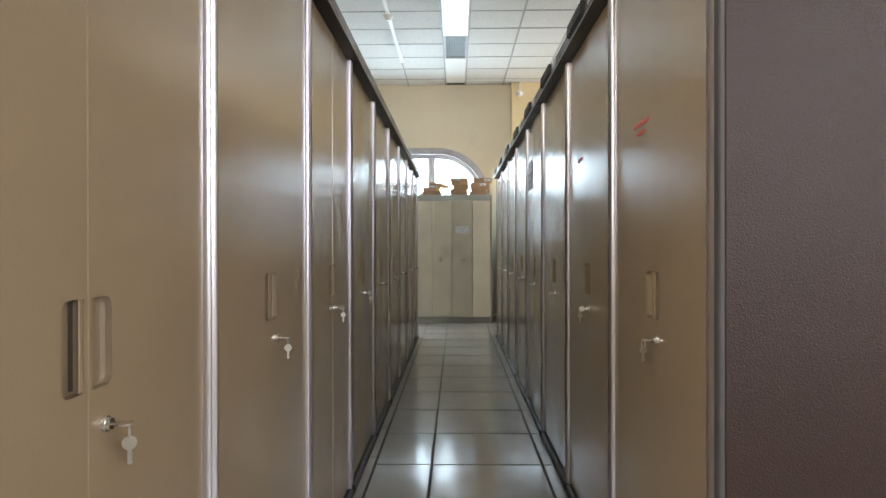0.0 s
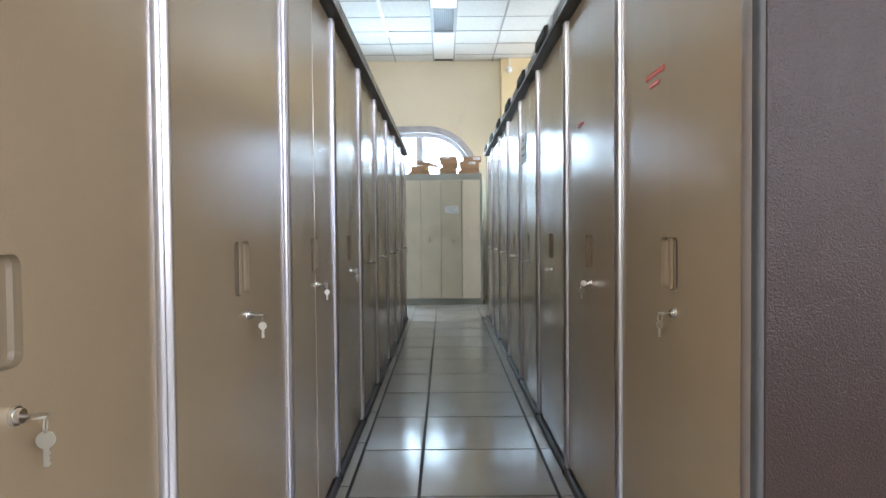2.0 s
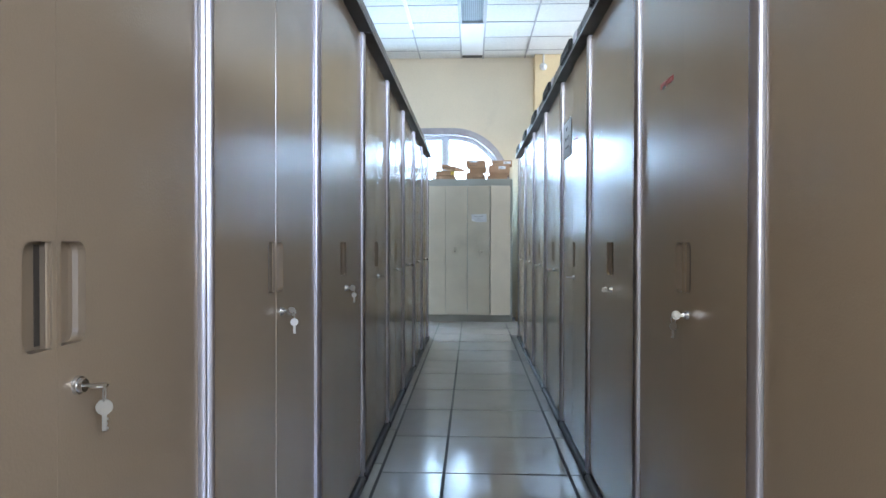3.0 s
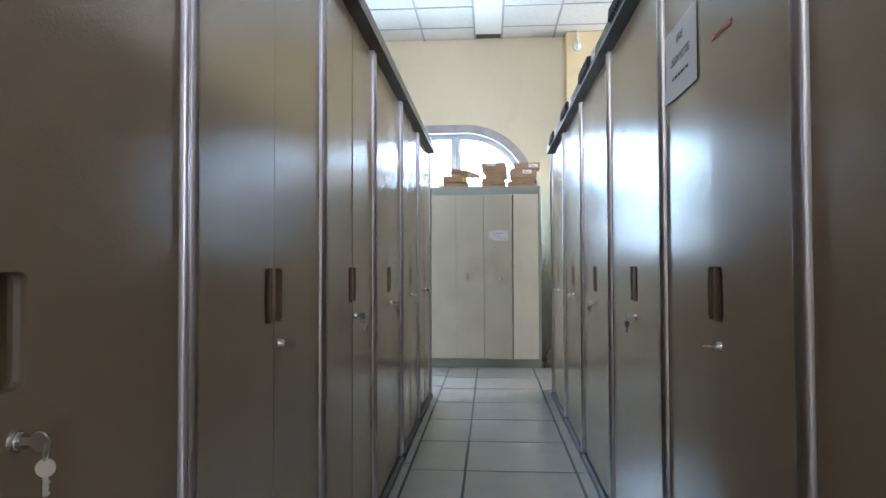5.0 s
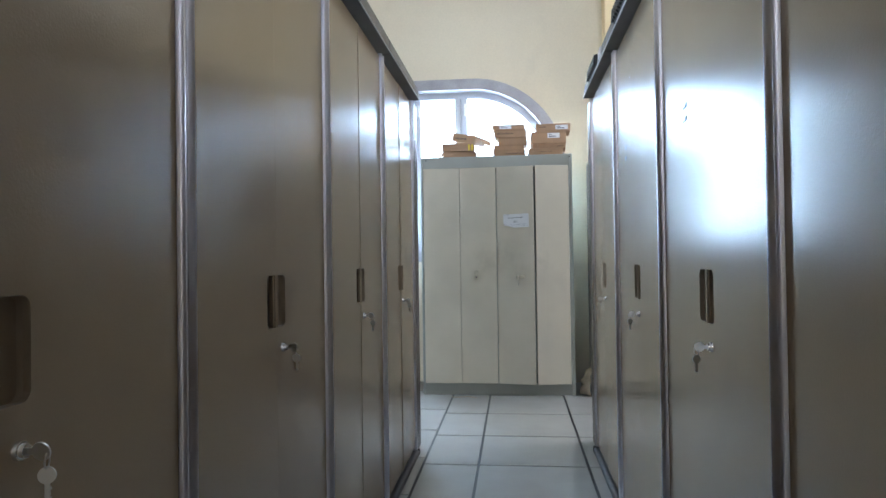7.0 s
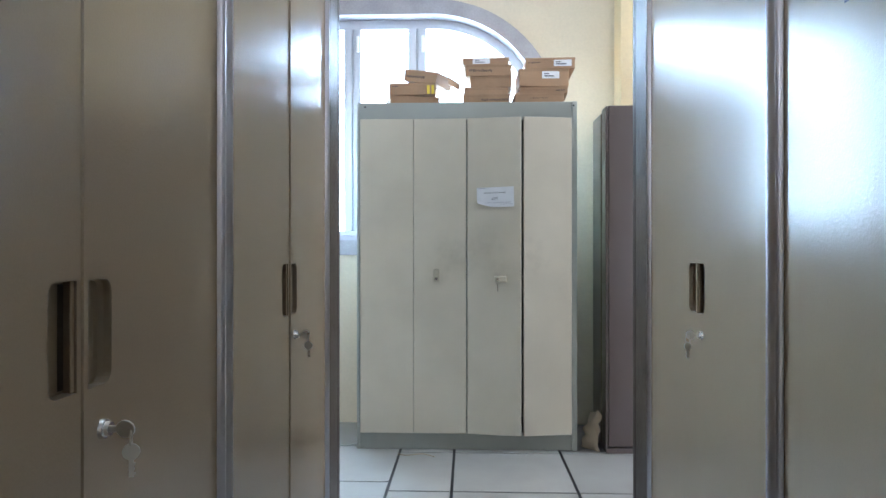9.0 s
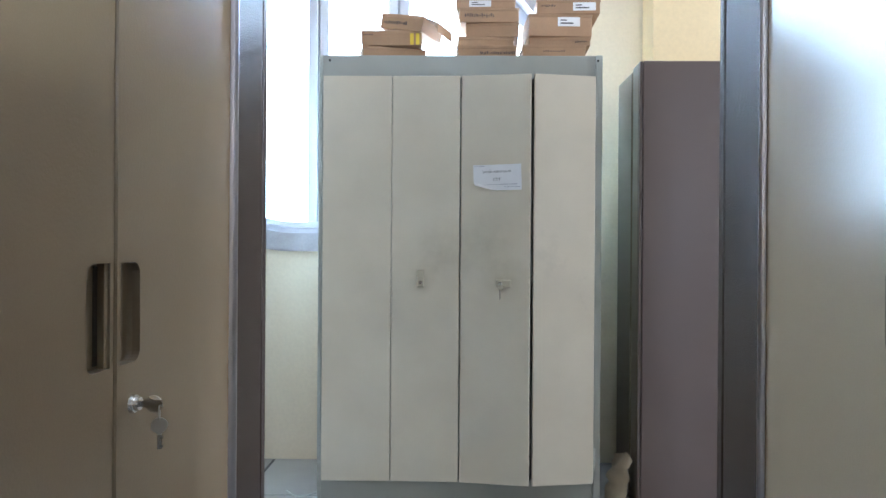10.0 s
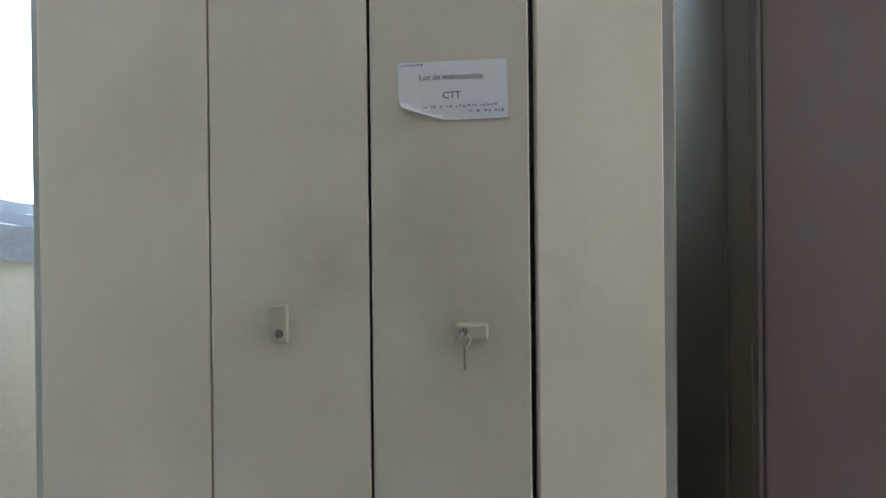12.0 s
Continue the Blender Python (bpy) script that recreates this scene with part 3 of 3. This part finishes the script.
place_row(["hanging", "turned", "single", "flat", "turned", "turned", "turned", "turned"], tpr, lambda i: pose(XR, R_Y + WR * (i + 1), 0, 0, 0, -90), WR,
          [(0.0, 0.2), (0.0, 0.35), (0.0, 0.1), (0.0, 1.1), (0.0, 0.1), (0.0, 0.35), (0.0, 0.3), (0.0, 0.45)])


def end_panel(y0, y1, s, xf):
    """Dark cover that closes the far end of a row; s: -1 on the left row, 1 on the right."""
    t = thing("row_end_panel", pose(xf, y0, 0), "dark brown textured end cover of a cabinet row", "end panel", "end panels")
    w = y1 - y0
    bm = bmesh.new()
    box(bm, min(0, s * 0.47), max(0, s * 0.47), 0.002, w - 0.036, 0.0, 2.09, 0.004)
    part("cover", bm, VINYL, t)
    bm = bmesh.new()
    box(bm, min(0, s * 0.47), max(0, s * 0.47), w - 0.033, w, 0.0, 2.10, 0.005)
    part("edge_board", bm, VINYL, t)
    return t


end_panel(9.325, 9.535, -1, XL)
end_panel(9.437, 9.66, 1, XR)
# near end of the right row: a textured side panel with a rounded metal corner
t = thing("row_side_panel", pose(XR, R_Y, 0), "dark brown textured side panel closing a cabinet row", "end panel", "end panels")
bm = bmesh.new()
box(bm, 0.005, 0.47, -0.03, -0.002, 0.0, 2.12, 0.003)
part("panel", bm, VINYL, t)
bm = bmesh.new()
prism(bm, [(0.0045, -0.028)] + [(0.004 - 0.011 * math.cos(radians(a)), -0.016 - 0.011 * math.sin(radians(a))) for a in range(80, -1, -20)] + [(-0.007, -0.001), (0.0045, -0.001)], 0.03, 2.078)
shade(part("corner_strip", bm, BASE, t, "dark grey rounded corner strip"), 50)
t = thing("row_side_panel", pose(XL, L_Y - WL - 0.002, 0), "dark brown textured side panel closing a cabinet row", "end panel", "end panels")
bm = bmesh.new()
box(bm, -0.47, 0.0, -0.03, 0.0, 0.0, 2.12, 0.003)
part("panel", bm, VINYL, t)


# ---- cream folding-door cabinet under the window ----
fc = thing("folding_door_cabinet", pose(0.074, 11.0, 0), "cream folding-door steel cupboard in a grey-green frame, one leaf ajar", "cupboard")
HW = 0.633
for nm, a in (("side_panel", (-HW, -HW + 0.018, 0.0, 0.4, 0, 2.0)), ("side_panel", (HW - 0.03, HW, -0.004, 0.4, 0, 2.0)),
              ("header", (-HW + 0.018, HW - 0.03, 0.003, 0.4, 1.895, 2.0)), ("plinth", (-HW + 0.018, HW - 0.03, 0.006, 0.4, 0.0, 0.1)),
              ("back_panel", (-HW + 0.018, HW - 0.03, 0.36, 0.398, 0.1, 1.895)), ("shelf", (-HW + 0.019, HW - 0.031, 0.06, 0.36, 0.98, 1.0))):
    bm = bmesh.new()
    box(bm, *a, 0.003)
    part(nm, bm, FRAME, fc, "grey-green painted " + nm.replace("_", " "))


def leaf(name, x0, y0, x1, y1, z0=0.098, z1=1.902):
    dx, dy = x1 - x0, y1 - y0
    ln = math.hypot(dx, dy)
    bm = bmesh.new()
    box(bm, 0, ln, 0, 0.018, z0, z1, 0.0035)
    bm.transform(Matrix.Translation((x0, y0, 0)) @ Matrix.Rotation(math.atan2(dy, dx), 4, 'Z'))
    return part(name, bm, CREAM, fc)


leaf("door_leaf", -0.610, -0.024, -0.3035, -0.021)
d2 = leaf("door_leaf", -0.3015, -0.021, 0.0, -0.026)
d3 = leaf("door_leaf", 0.005, -0.026, 0.310, -0.068)
leaf("door_leaf", 0.325, -0.068, 0.600, -0.024)
for x in (-0.617, 0.604):
    for z in (0.2, 1.78):
        bm = bmesh.new()
        rod(bm, (x, -0.012, z - 0.05), (x, -0.012, z + 0.05), 0.006, 10)
        shade(part("hinge", bm, FRAME, fc))
for x in (-0.585, 0.612):
    bm = bmesh.new()
    rod(bm, (x, 0.004, 1.975), (x, -0.006, 1.975), 0.005, 10)
    part("screw", bm, BLACK, fc)
bm = bmesh.new()
box(bm, -0.187, -0.155, -0.043, -0.022, 0.965, 1.04, 0.005)
lb = part("lock_case", bm, LOCKBOX, d2, "small upright beige lock case")
bm = bmesh.new()
rod(bm, (-0.171, -0.043, 0.985), (-0.171, -0.047, 0.985), 0.008, 18)
box(bm, -0.1745, -0.1675, -0.0476, -0.046, 0.9838, 0.9862)
shade(part("cylinder", bm, CHROME, fc, "chrome lock cylinder"), 30)
bm = bmesh.new()
box(bm, 0.16, 0.225, -0.081, -0.048, 0.968, 1.0, 0.005)
part("lock_case", bm, LOCKBOX, d3, "small flat beige lock case")
bm = bmesh.new()
rod(bm, (0.177, -0.081, 0.986), (0.177, -0.086, 0.986), 0.008, 18)
shade(part("cylinder", bm, CHROME, fc), 30)
bm = bmesh.new()
box(bm, 0.1758, 0.1782, -0.104, -0.083, 0.980, 0.992)
torus(bm, (0.177, -0.1, 0.972), 0.013, 0.0012, Matrix.Rotation(0.5, 4, 'Z'))
box(bm, 0.174, 0.178, -0.101, -0.099, 0.916, 0.96, 0.0008, 1)
shade(part("key", bm, KEY, fc, "nickel key with a ring"), 30)


def sheet(name, w, h, label, curl=0.0, mat_=PAPER, n=10):
    """A sheet of paper in the xz plane, facing -y; curl lifts its lower left corner."""
    t = thing(name, Matrix.Identity(4), label, "notice")
    bm = bmesh.new()
    g = {}
    for i in range(n + 1):
        for j in range(n + 1):
            x, z = w * i / n, h * j / n
            u = max(0.0, 1 - (x / (w * 0.42) + z / (h * 0.36)))
            y = -curl * u ** 1.3 - 0.0008 * math.sin(9 * x + 4 * z)
            g[i, j] = bm.verts.new((x + 0.25 * curl * u, y - 0.0012, z + 0.75 * curl * u))
    for i in range(n):
        for j in range(n):
            bm.faces.new((g[i, j], g[i + 1, j], g[i + 1, j + 1], g[i, j + 1]))
    r = bmesh.ops.extrude_face_region(bm, geom=bm.faces[:])
    bmesh.ops.translate(bm, verts=[q for q in r["geom"] if isinstance(q, bmesh.types.BMVert)], vec=(0, 0.0005, 0))
    bmesh.ops.recalc_face_normals(bm, faces=bm.faces[:])
    part("sheet", bm, mat_, t)
    return t


ang = math.degrees(math.atan2(-0.042, 0.307))
note = sheet("paper_notice", 0.211, 0.114, "white paper notice with printed words, one corner curling", 0.03)
note.matrix_world = pose(0.136, 10.9647, 1.389, 0, 0, 0) @ Matrix.Rotation(radians(ang), 4, 'Z') @ Matrix.Rotation(radians(-1.6), 4, 'Y')
flat = pose(0, 0, 0, 90, 0, 0)
words("Lot de maintenance", 0.0155, INK, note, pose(0.103, -0.0046, 0.083) @ flat)
words("CTT", 0.0185, INK, note, pose(0.103, -0.0046, 0.047) @ flat)
bm = bmesh.new()
rng = random.Random(9)
for row, x0, x1, z in ((0, 0.05, 0.195, 0.026), (1, 0.135, 0.2, 0.015), (2, 0.006, 0.045, 0.108)):
    x = x0
    while x < x1:
        w = rng.uniform(0.003, 0.008)
        box(bm, x, x + w * 0.8, -0.0046, -0.003, z - rng.uniform(0.0006, 0.0022), z + rng.uniform(0.0004, 0.003))
        x += w + rng.choice((0.002, 0.002, 0.007))
part("handwriting", bm, PENCIL, note, "faint handwriting")


# ---- cardboard boxes on the cupboard ----
def carton(cx, y, z, w, h, d=0.27, turn=0.0, tilt=0.0, label="flat brown cardboard carton on the cupboard", stripes=(), tag=None, marks=None, flap=False):
    t = thing("cardboard_box", pose(cx, y, z, 0, tilt, turn), label, "box", "cartons on the cupboard")
    bm = bmesh.new()
    box(bm, -w / 2, w / 2, 0, d, 0, h, 0.003)
    part("carton", bm, CARD, t)
    bm = bmesh.new()
    box(bm, -w / 2 - 0.0018, w / 2 + 0.0018, -0.0018, d + 0.002, h - 0.012, h + 0.0015, 0.001, 1)
    part("lid", bm, CARD, t)
    if flap:
        bm = bmesh.new()
        prism(bm, [(w / 2, h * 0.98), (w / 2 + 0.07, h * 0.72), (w / 2 + 0.075, h * 0.1), (w / 2 + 0.071, h * 0.1), (w / 2 + 0.066, h * 0.69), (w / 2, h * 0.92)], 0.01, d * 0.8, "y")
        part("flap", bm, CARD, t)
    for s in stripes:
        bm = bmesh.new()
        box(bm, s - 0.008, s + 0.008, -0.003, -0.0008, 0.002, h - 0.013)
        part("sticker", bm, YELLOW, t, "yellow sticker")
    if tag:
        x0, x1, z0, z1 = tag
        bm = bmesh.new()
        box(bm, x0, x1, -0.0032, -0.0005, z0, z1)
        st = part("address_label", bm, PAPER, t, "white printed label")
        bm = bmesh.new()
        box(bm, x0 + 0.012, x1 - 0.03, -0.0038, -0.003, z0 + (z1 - z0) * 0.25, z0 + (z1 - z0) * 0.4)
        box(bm, x0 + 0.012, x0 + 0.04, -0.0038, -0.003, z0 + (z1 - z0) * 0.6, z0 + (z1 - z0) * 0.72)
        part("print", bm, INK, st)
    if marks:
        x0, x1, z0, hh = marks
        bm = bmesh.new()
        x = x0
        r2 = random.Random(int(1000 * (cx + 3)))
        while x < x1:
            ww = r2.uniform(0.004, 0.009)
            box(bm, x, x + ww * 0.6, -0.0024, -0.001, z0 + r2.uniform(0, hh * 0.3), z0 + hh * r2.uniform(0.6, 1))
            x += ww * 1.25
        part("marking", bm, INK, t, "dark handwritten marking")
    return t


BT = 2.001
YB = 11.03
carton(-0.225, YB + 0.02, BT, 0.29, 0.046, 0.26, 14, 0, "crushed cardboard carton at the bottom of a pile")
carton(-0.238, YB, BT + 0.052, 0.272, 0.066, 0.25, 2, -1.0, "brown cardboard carton with two yellow stickers", (0.092, 0.118), marks=(-0.13, -0.085, 0.045, 0.008))
carton(-0.20, YB + 0.015, BT + 0.128, 0.215, 0.066, 0.22, -22, 11, "brown cardboard carton lying askew with an open flap", marks=(-0.09, 0.03, 0.02, 0.018), flap=True)
carton(0.192, YB, BT, 0.268, 0.05, 0.26, -1, 0, "brown cardboard carton at the bottom of a pile", marks=(-0.03, 0.125, 0.01, 0.016))
carton(0.19, YB + 0.012, BT + 0.052, 0.25, 0.040, 0.25, 3, 0)
carton(0.218, YB + 0.012, BT + 0.094, 0.24, 0.062, 0.24, -3, -0.3)
carton(0.203, YB, BT + 0.158, 0.268, 0.062, 0.26, 1.5, -0.3, marks=(-0.11, 0.02, 0.02, 0.02))
carton(0.186, YB + 0.004, BT + 0.222, 0.268, 0.040, 0.24, -2.5, 0.5, "pale cardboard carton with a white label on a pile", tag=(-0.075, 0.025, 0.006, 0.034))
carton(0.495, YB - 0.005, BT, 0.28, 0.052, 0.26, 1, 0, "brown cardboard carton at the bottom of a pile", marks=(-0.05, 0.05, 0.022, 0.007))
carton(0.522, YB + 0.01, BT + 0.054, 0.275, 0.038, 0.25, -3, 0, marks=(0.07, 0.12, 0.012, 0.01))
carton(0.523, YB, BT + 0.094, 0.285, 0.098, 0.26, 2, 0, "brown cardboard carton with a white printed label", tag=(-0.012, 0.088, 0.045, 0.086))
carton(0.558, YB - 0.004, BT + 0.194, 0.283, 0.062, 0.25, -1.5, 0, "brown cardboard carton with a white printed label", tag=(0.02, 0.122, 0.014, 0.05), marks=(-0.125, -0.06, 0.03, 0.012))


# ---- brown steel cupboard beside the pillar ----
bc = thing("brown_cupboard", pose(0.861, 10.955, 0), "mauve-brown enamelled steel cupboard with grey side", "cupboard")
bm = bmesh.new()
box(bm, -0.004, 1.2, 0.118, 0.362, 0.03, 1.945, 0.006)
part("carcass", bm, BROWN_SIDE, bc, "grey-brown cupboard side")
bm = bmesh.new()
box(bm, 0.0, 1.2, 0.021, 0.115, 0.03, 1.962, 0.004)
part("front_frame", bm, BROWN_SIDE, bc)
bm = bmesh.new()
box(bm, 0.0, 0.011, 0.001, 0.0205, 0.03, 1.962, 0.002)
part("corner_strip", bm, BROWN, bc)
bm = bmesh.new()
box(bm, 0.004, 1.19, 0.004, 0.34, 0, 0.03, 0.003)
part("plinth", bm, BROWN, bc)
for x0, x1 in ((0.014, 0.488), (0.494, 0.985)):
    bm = bmesh.new()
    box(bm, x0, x1, 0.0, 0.02, 0.038, 1.965, 0.005)
    dd = part("door", bm, BROWN, bc, "mauve-brown enamelled door")
bm = bmesh.new()
rod(bm, (0.585, 0.0, 0.835), (0.585, -0.02, 0.835), 0.016, 20, 0.013)
rod(bm, (0.585, -0.02, 0.835), (0.585, -0.034, 0.835), 0.009, 14)
box(bm, 0.577, 0.613, -0.044, -0.033, 0.79, 0.87, 0.006)
shade(part("handle", bm, CHROME, dd, "chrome turning handle"), 30)


def tri(bm, cx, cz, s, y0, y1):
    prism(bm, [(cx + s * math.cos(radians(a)), cz + s * math.sin(radians(a))) for a in (90, 210, 330)], y0, y1, "y")


sg = thing("warning_sign", pose(1.421, 10.953, 1.455), "small yellow and black triangular warning sticker", "sign")
bm = bmesh.new()
tri(bm, 0, 0, 0.062, -0.0012, 0.0)
part("border", bm, PAPER, sg)
bm = bmesh.new()
tri(bm, 0, 0, 0.055, -0.0018, -0.0012)
part("black_edge", bm, BLACK, sg)
bm = bmesh.new()
tri(bm, 0, 0, 0.042, -0.0026, -0.0018)
part("field", bm, mat("pale_yellow", (0.62, 0.56, 0.36), 0.5), sg)
bm = bmesh.new()
prism(bm, [(-0.016, -0.014), (-0.002, 0.0), (-0.006, 0.012), (0.002, 0.018), (0.006, 0.006), (0.016, 0.004), (0.014, -0.002), (0.005, -0.004), (0.01, -0.015), (0.003, -0.015), (-0.002, -0.007), (-0.01, -0.018)], -0.0034, -0.0026, "y")
part("symbol", bm, BLACK, sg)

# crumpled wrapping at the foot of the brown cupboard
bm = bmesh.new()
g = {}
for i in range(9):
    for j in range(13):
        a, z = i / 8, 0.24 * j / 12
        fold = 0.03 * noise.noise((i * 0.45, j * 0.4, 1.3)) + 0.012 * noise.noise((i * 1.3, j * 1.1, 4))
        g[i, j] = bm.verts.new((0.835 - 0.075 * math.sin(2.9 * a + 0.1) * (1 - 0.6 * (z / 0.24) ** 2) + fold, 10.97 + 0.20 * a, z * (1 - 0.3 * a) + 0.004))
for i in range(8):
    for j in range(12):
        bm.faces.new((g[i, j], g[i + 1, j], g[i + 1, j + 1], g[i, j + 1]))
r = bmesh.ops.extrude_face_region(bm, geom=bm.faces[:])
bmesh.ops.translate(bm, verts=[q for q in r["geom"] if isinstance(q, bmesh.types.BMVert)], vec=(0.002, 0, 0))
bmesh.ops.recalc_face_normals(bm, faces=bm.faces[:])
shade(solo("crumpled_wrapping_paper", bm, TAN, "crumpled tan wrapping paper standing by the brown cupboard", "wrapping paper"), 60)

# ---- beige panelled cupboard standing by the window ----
PALE = mat("pale_beige_enamel", (0.35, 0.33, 0.285), 0.5, var=0.05, vscale=3, grain=0.03, gscale=300, bump=0.1, bscale=300)
pc = thing("panelled_cupboard", pose(-1.165, 10.05, 0), "pale beige folding-door cupboard lit by the window", "cupboard")
bm = bmesh.new()
box(bm, -0.45, -0.022, 0.0, 1.47, 0.0, 1.985, 0.004)
part("carcass", bm, mat("dark_brown_carcass", (0.07, 0.045, 0.04), 0.45), pc, "dark brown carcass")
for k in range(8):
    bm = bmesh.new()
    box(bm, -0.02, 0.0, 0.02 + k * 0.177, 0.02 + (k + 1) * 0.177 - 0.002, 0.06, 1.98, 0.0015)
    part("door_leaf", bm, PALE, pc)
bm = bmesh.new()
box(bm, -0.0215, 0.012, 1.4395, 1.468, 0.0, 1.985, 0.002)
part("end_post", bm, bpy.data.materials["dark_brown_carcass"], pc, "dark brown end post")
tp = sheet("taped_sheet", 0.24, 0.3, "white paper sheet taped to the beige cupboard", 0.008)
tp.matrix_world = pose(-1.164, 10.84, 1.355, 0, 0, 90)
bm = bmesh.new()
box(bm, 0.1, 0.14, -0.0035, -0.0022, -0.012, 0.012)
part("tape", bm, YELLOW, tp)

# ---- things stuck on the right row ----
def strip(y0, y1, z0, z1, label="strip of red marking tape on a cabinet door", m=RED, dash=True, ajar=0.0, hinge=0.0):
    t = thing("marking_tape", pose(XR - 0.0006 - math.sin(radians(ajar)) * ((y0 + y1) / 2 - hinge), (y0 + y1) / 2, (z0 + z1) / 2, 0, 0, -90 + ajar), label, "tape", "marking tapes")
    w, h = abs(y1 - y0), z1 - z0
    bm = bmesh.new()
    box(bm, -w / 2, w / 2, -0.0008, 0.0004, -h / 2, h / 2)
    part("tape", bm, m, t)
    if dash:
        bm = bmesh.new()
        x = -w / 2 + 0.008
        r3 = random.Random(int(y0 * 100))
        while x < w / 2 - 0.01:
            ww = r3.uniform(0.004, 0.008)
            box(bm, x, x + ww * 0.7, -0.0014, -0.0007, -h * 0.22, h * 0.22)
            x += ww * 1.2
        part("print", bm, mat("faded_red_print", (0.7, 0.25, 0.2), 0.6), t)


strip(2.653, 2.807, 1.543, 1.557)
strip(2.69, 2.775, 1.517, 1.528)
strip(3.62, 3.74, 1.560, 1.576)
strip(5.205, 5.330, 1.653, 1.666, ajar=1.1, hinge=R_Y + 3 * WR + 0.032)
strip(6.40, 6.45, 1.660, 1.668, "small dark tape mark on a cabinet door", BLACK, False)
for y, z in ((7.318, 1.559), (7.32, 1.522), (8.262, 1.60), (8.264, 1.556)):
    strip(y, y + 0.035, z - 0.008, z + 0.006, "small black tape mark on a cabinet door", BLACK, False)
strip(3.69, 3.72, 1.556, 1.572, "small white tape remnant on a cabinet door", PAPER, False)
strip(4.68, 4.70, 1.572, 1.584, "small white tape remnant on a cabinet door", PAPER, False)
pn = sheet("paper_notice", 0.297, 0.21, "white paper sheet with printed heading taped to a cabinet door", 0.004)
pn.matrix_world = pose(XR - 0.0022, 5.757, 1.60, 0, 0, -90) @ Matrix.Rotation(radians(-0.5), 4, 'Y')
words("BAIE", 0.032, INK, pn, pose(0.15, -0.003, 0.165) @ flat)
words("DESINVESTIE", 0.032, INK, pn, pose(0.15, -0.003, 0.108) @ flat)
bm = bmesh.new()
for k in range(18):
    if k not in (2, 6, 9, 14):
        box(bm, 0.075 + k * 0.0085, 0.0795 + k * 0.0085, -0.0032, -0.0024, 0.057 - 0.001 * (k % 3), 0.063 + 0.001 * (k % 2))
part("small_print", bm, INK, pn)

# thin cables on the floor by the cupboard
bm = bmesh.new()
tube(bm, [(-0.31 + 0.21 * k / 14, 10.89 - 0.02 * math.sin(k * 0.5) - 0.03 * (k / 14) ** 2, 0.006) for k in range(15)], 0.0022)
solo("thin_cable", bm, TAN, "thin tan cable lying on the floor tiles", "cable")
bm = bmesh.new()
tube(bm, [(-0.72 + 0.15 * k / 10, 11.1 - 0.07 * math.sin(k * 0.31), 0.007) for k in range(11)], 0.003)
solo("thin_cable", bm, FRAME, "thin grey cable lying on the floor tiles", "cable")

# ---- floor tiles ----
XS = [-4.2, -3.904, -3.304, -2.704, -2.104, -1.504, -0.904, -0.304, 0.005, 0.606, 1.206, 1.806, 2.406, 3.006, 3.606, 4.2]
tile_mesh = {}
rest_bm = bmesh.new()
for i, (a, b) in enumerate(zip(XS, XS[1:])):
    off = 0.12 if b <= -0.3 else 0.0
    y = 4.345 + off - 0.6 * 13
    while y < WALL_Y:
        y0, y1 = max(y, Y0), min(y + 0.6, WALL_Y)
        y += 0.6
        if y1 - y0 < 0.03:
            continue
        w, d = b - a - 0.014, y1 - y0 - 0.0115
        if -1.6 < a < 1.9 and y1 > 1.0:
            key = (round(w, 3), round(d, 3))
            if key not in tile_mesh:
                bm = bmesh.new()
                box(bm, -w / 2, w / 2, -d / 2, d / 2, -0.0038, 0.0, 0.0012, 1)
                me = bpy.data.meshes.new("floor_tile")
                bm.to_mesh(me)
                bm.free()
                me.materials.append(TILE)
                tile_mesh[key] = me
            ob = new("floor_tile", tile_mesh[key])
            ob.parent = floor
            ob.location = ((a + b) / 2, (y0 + y1) / 2, 0)
        else:
            box(rest_bm, a + 0.0035, b - 0.0035, y0 + 0.002, y1 - 0.002, -0.0038, 0.0)
tagged(part("far_tiles", rest_bm, TILE, floor), kind="stuff")
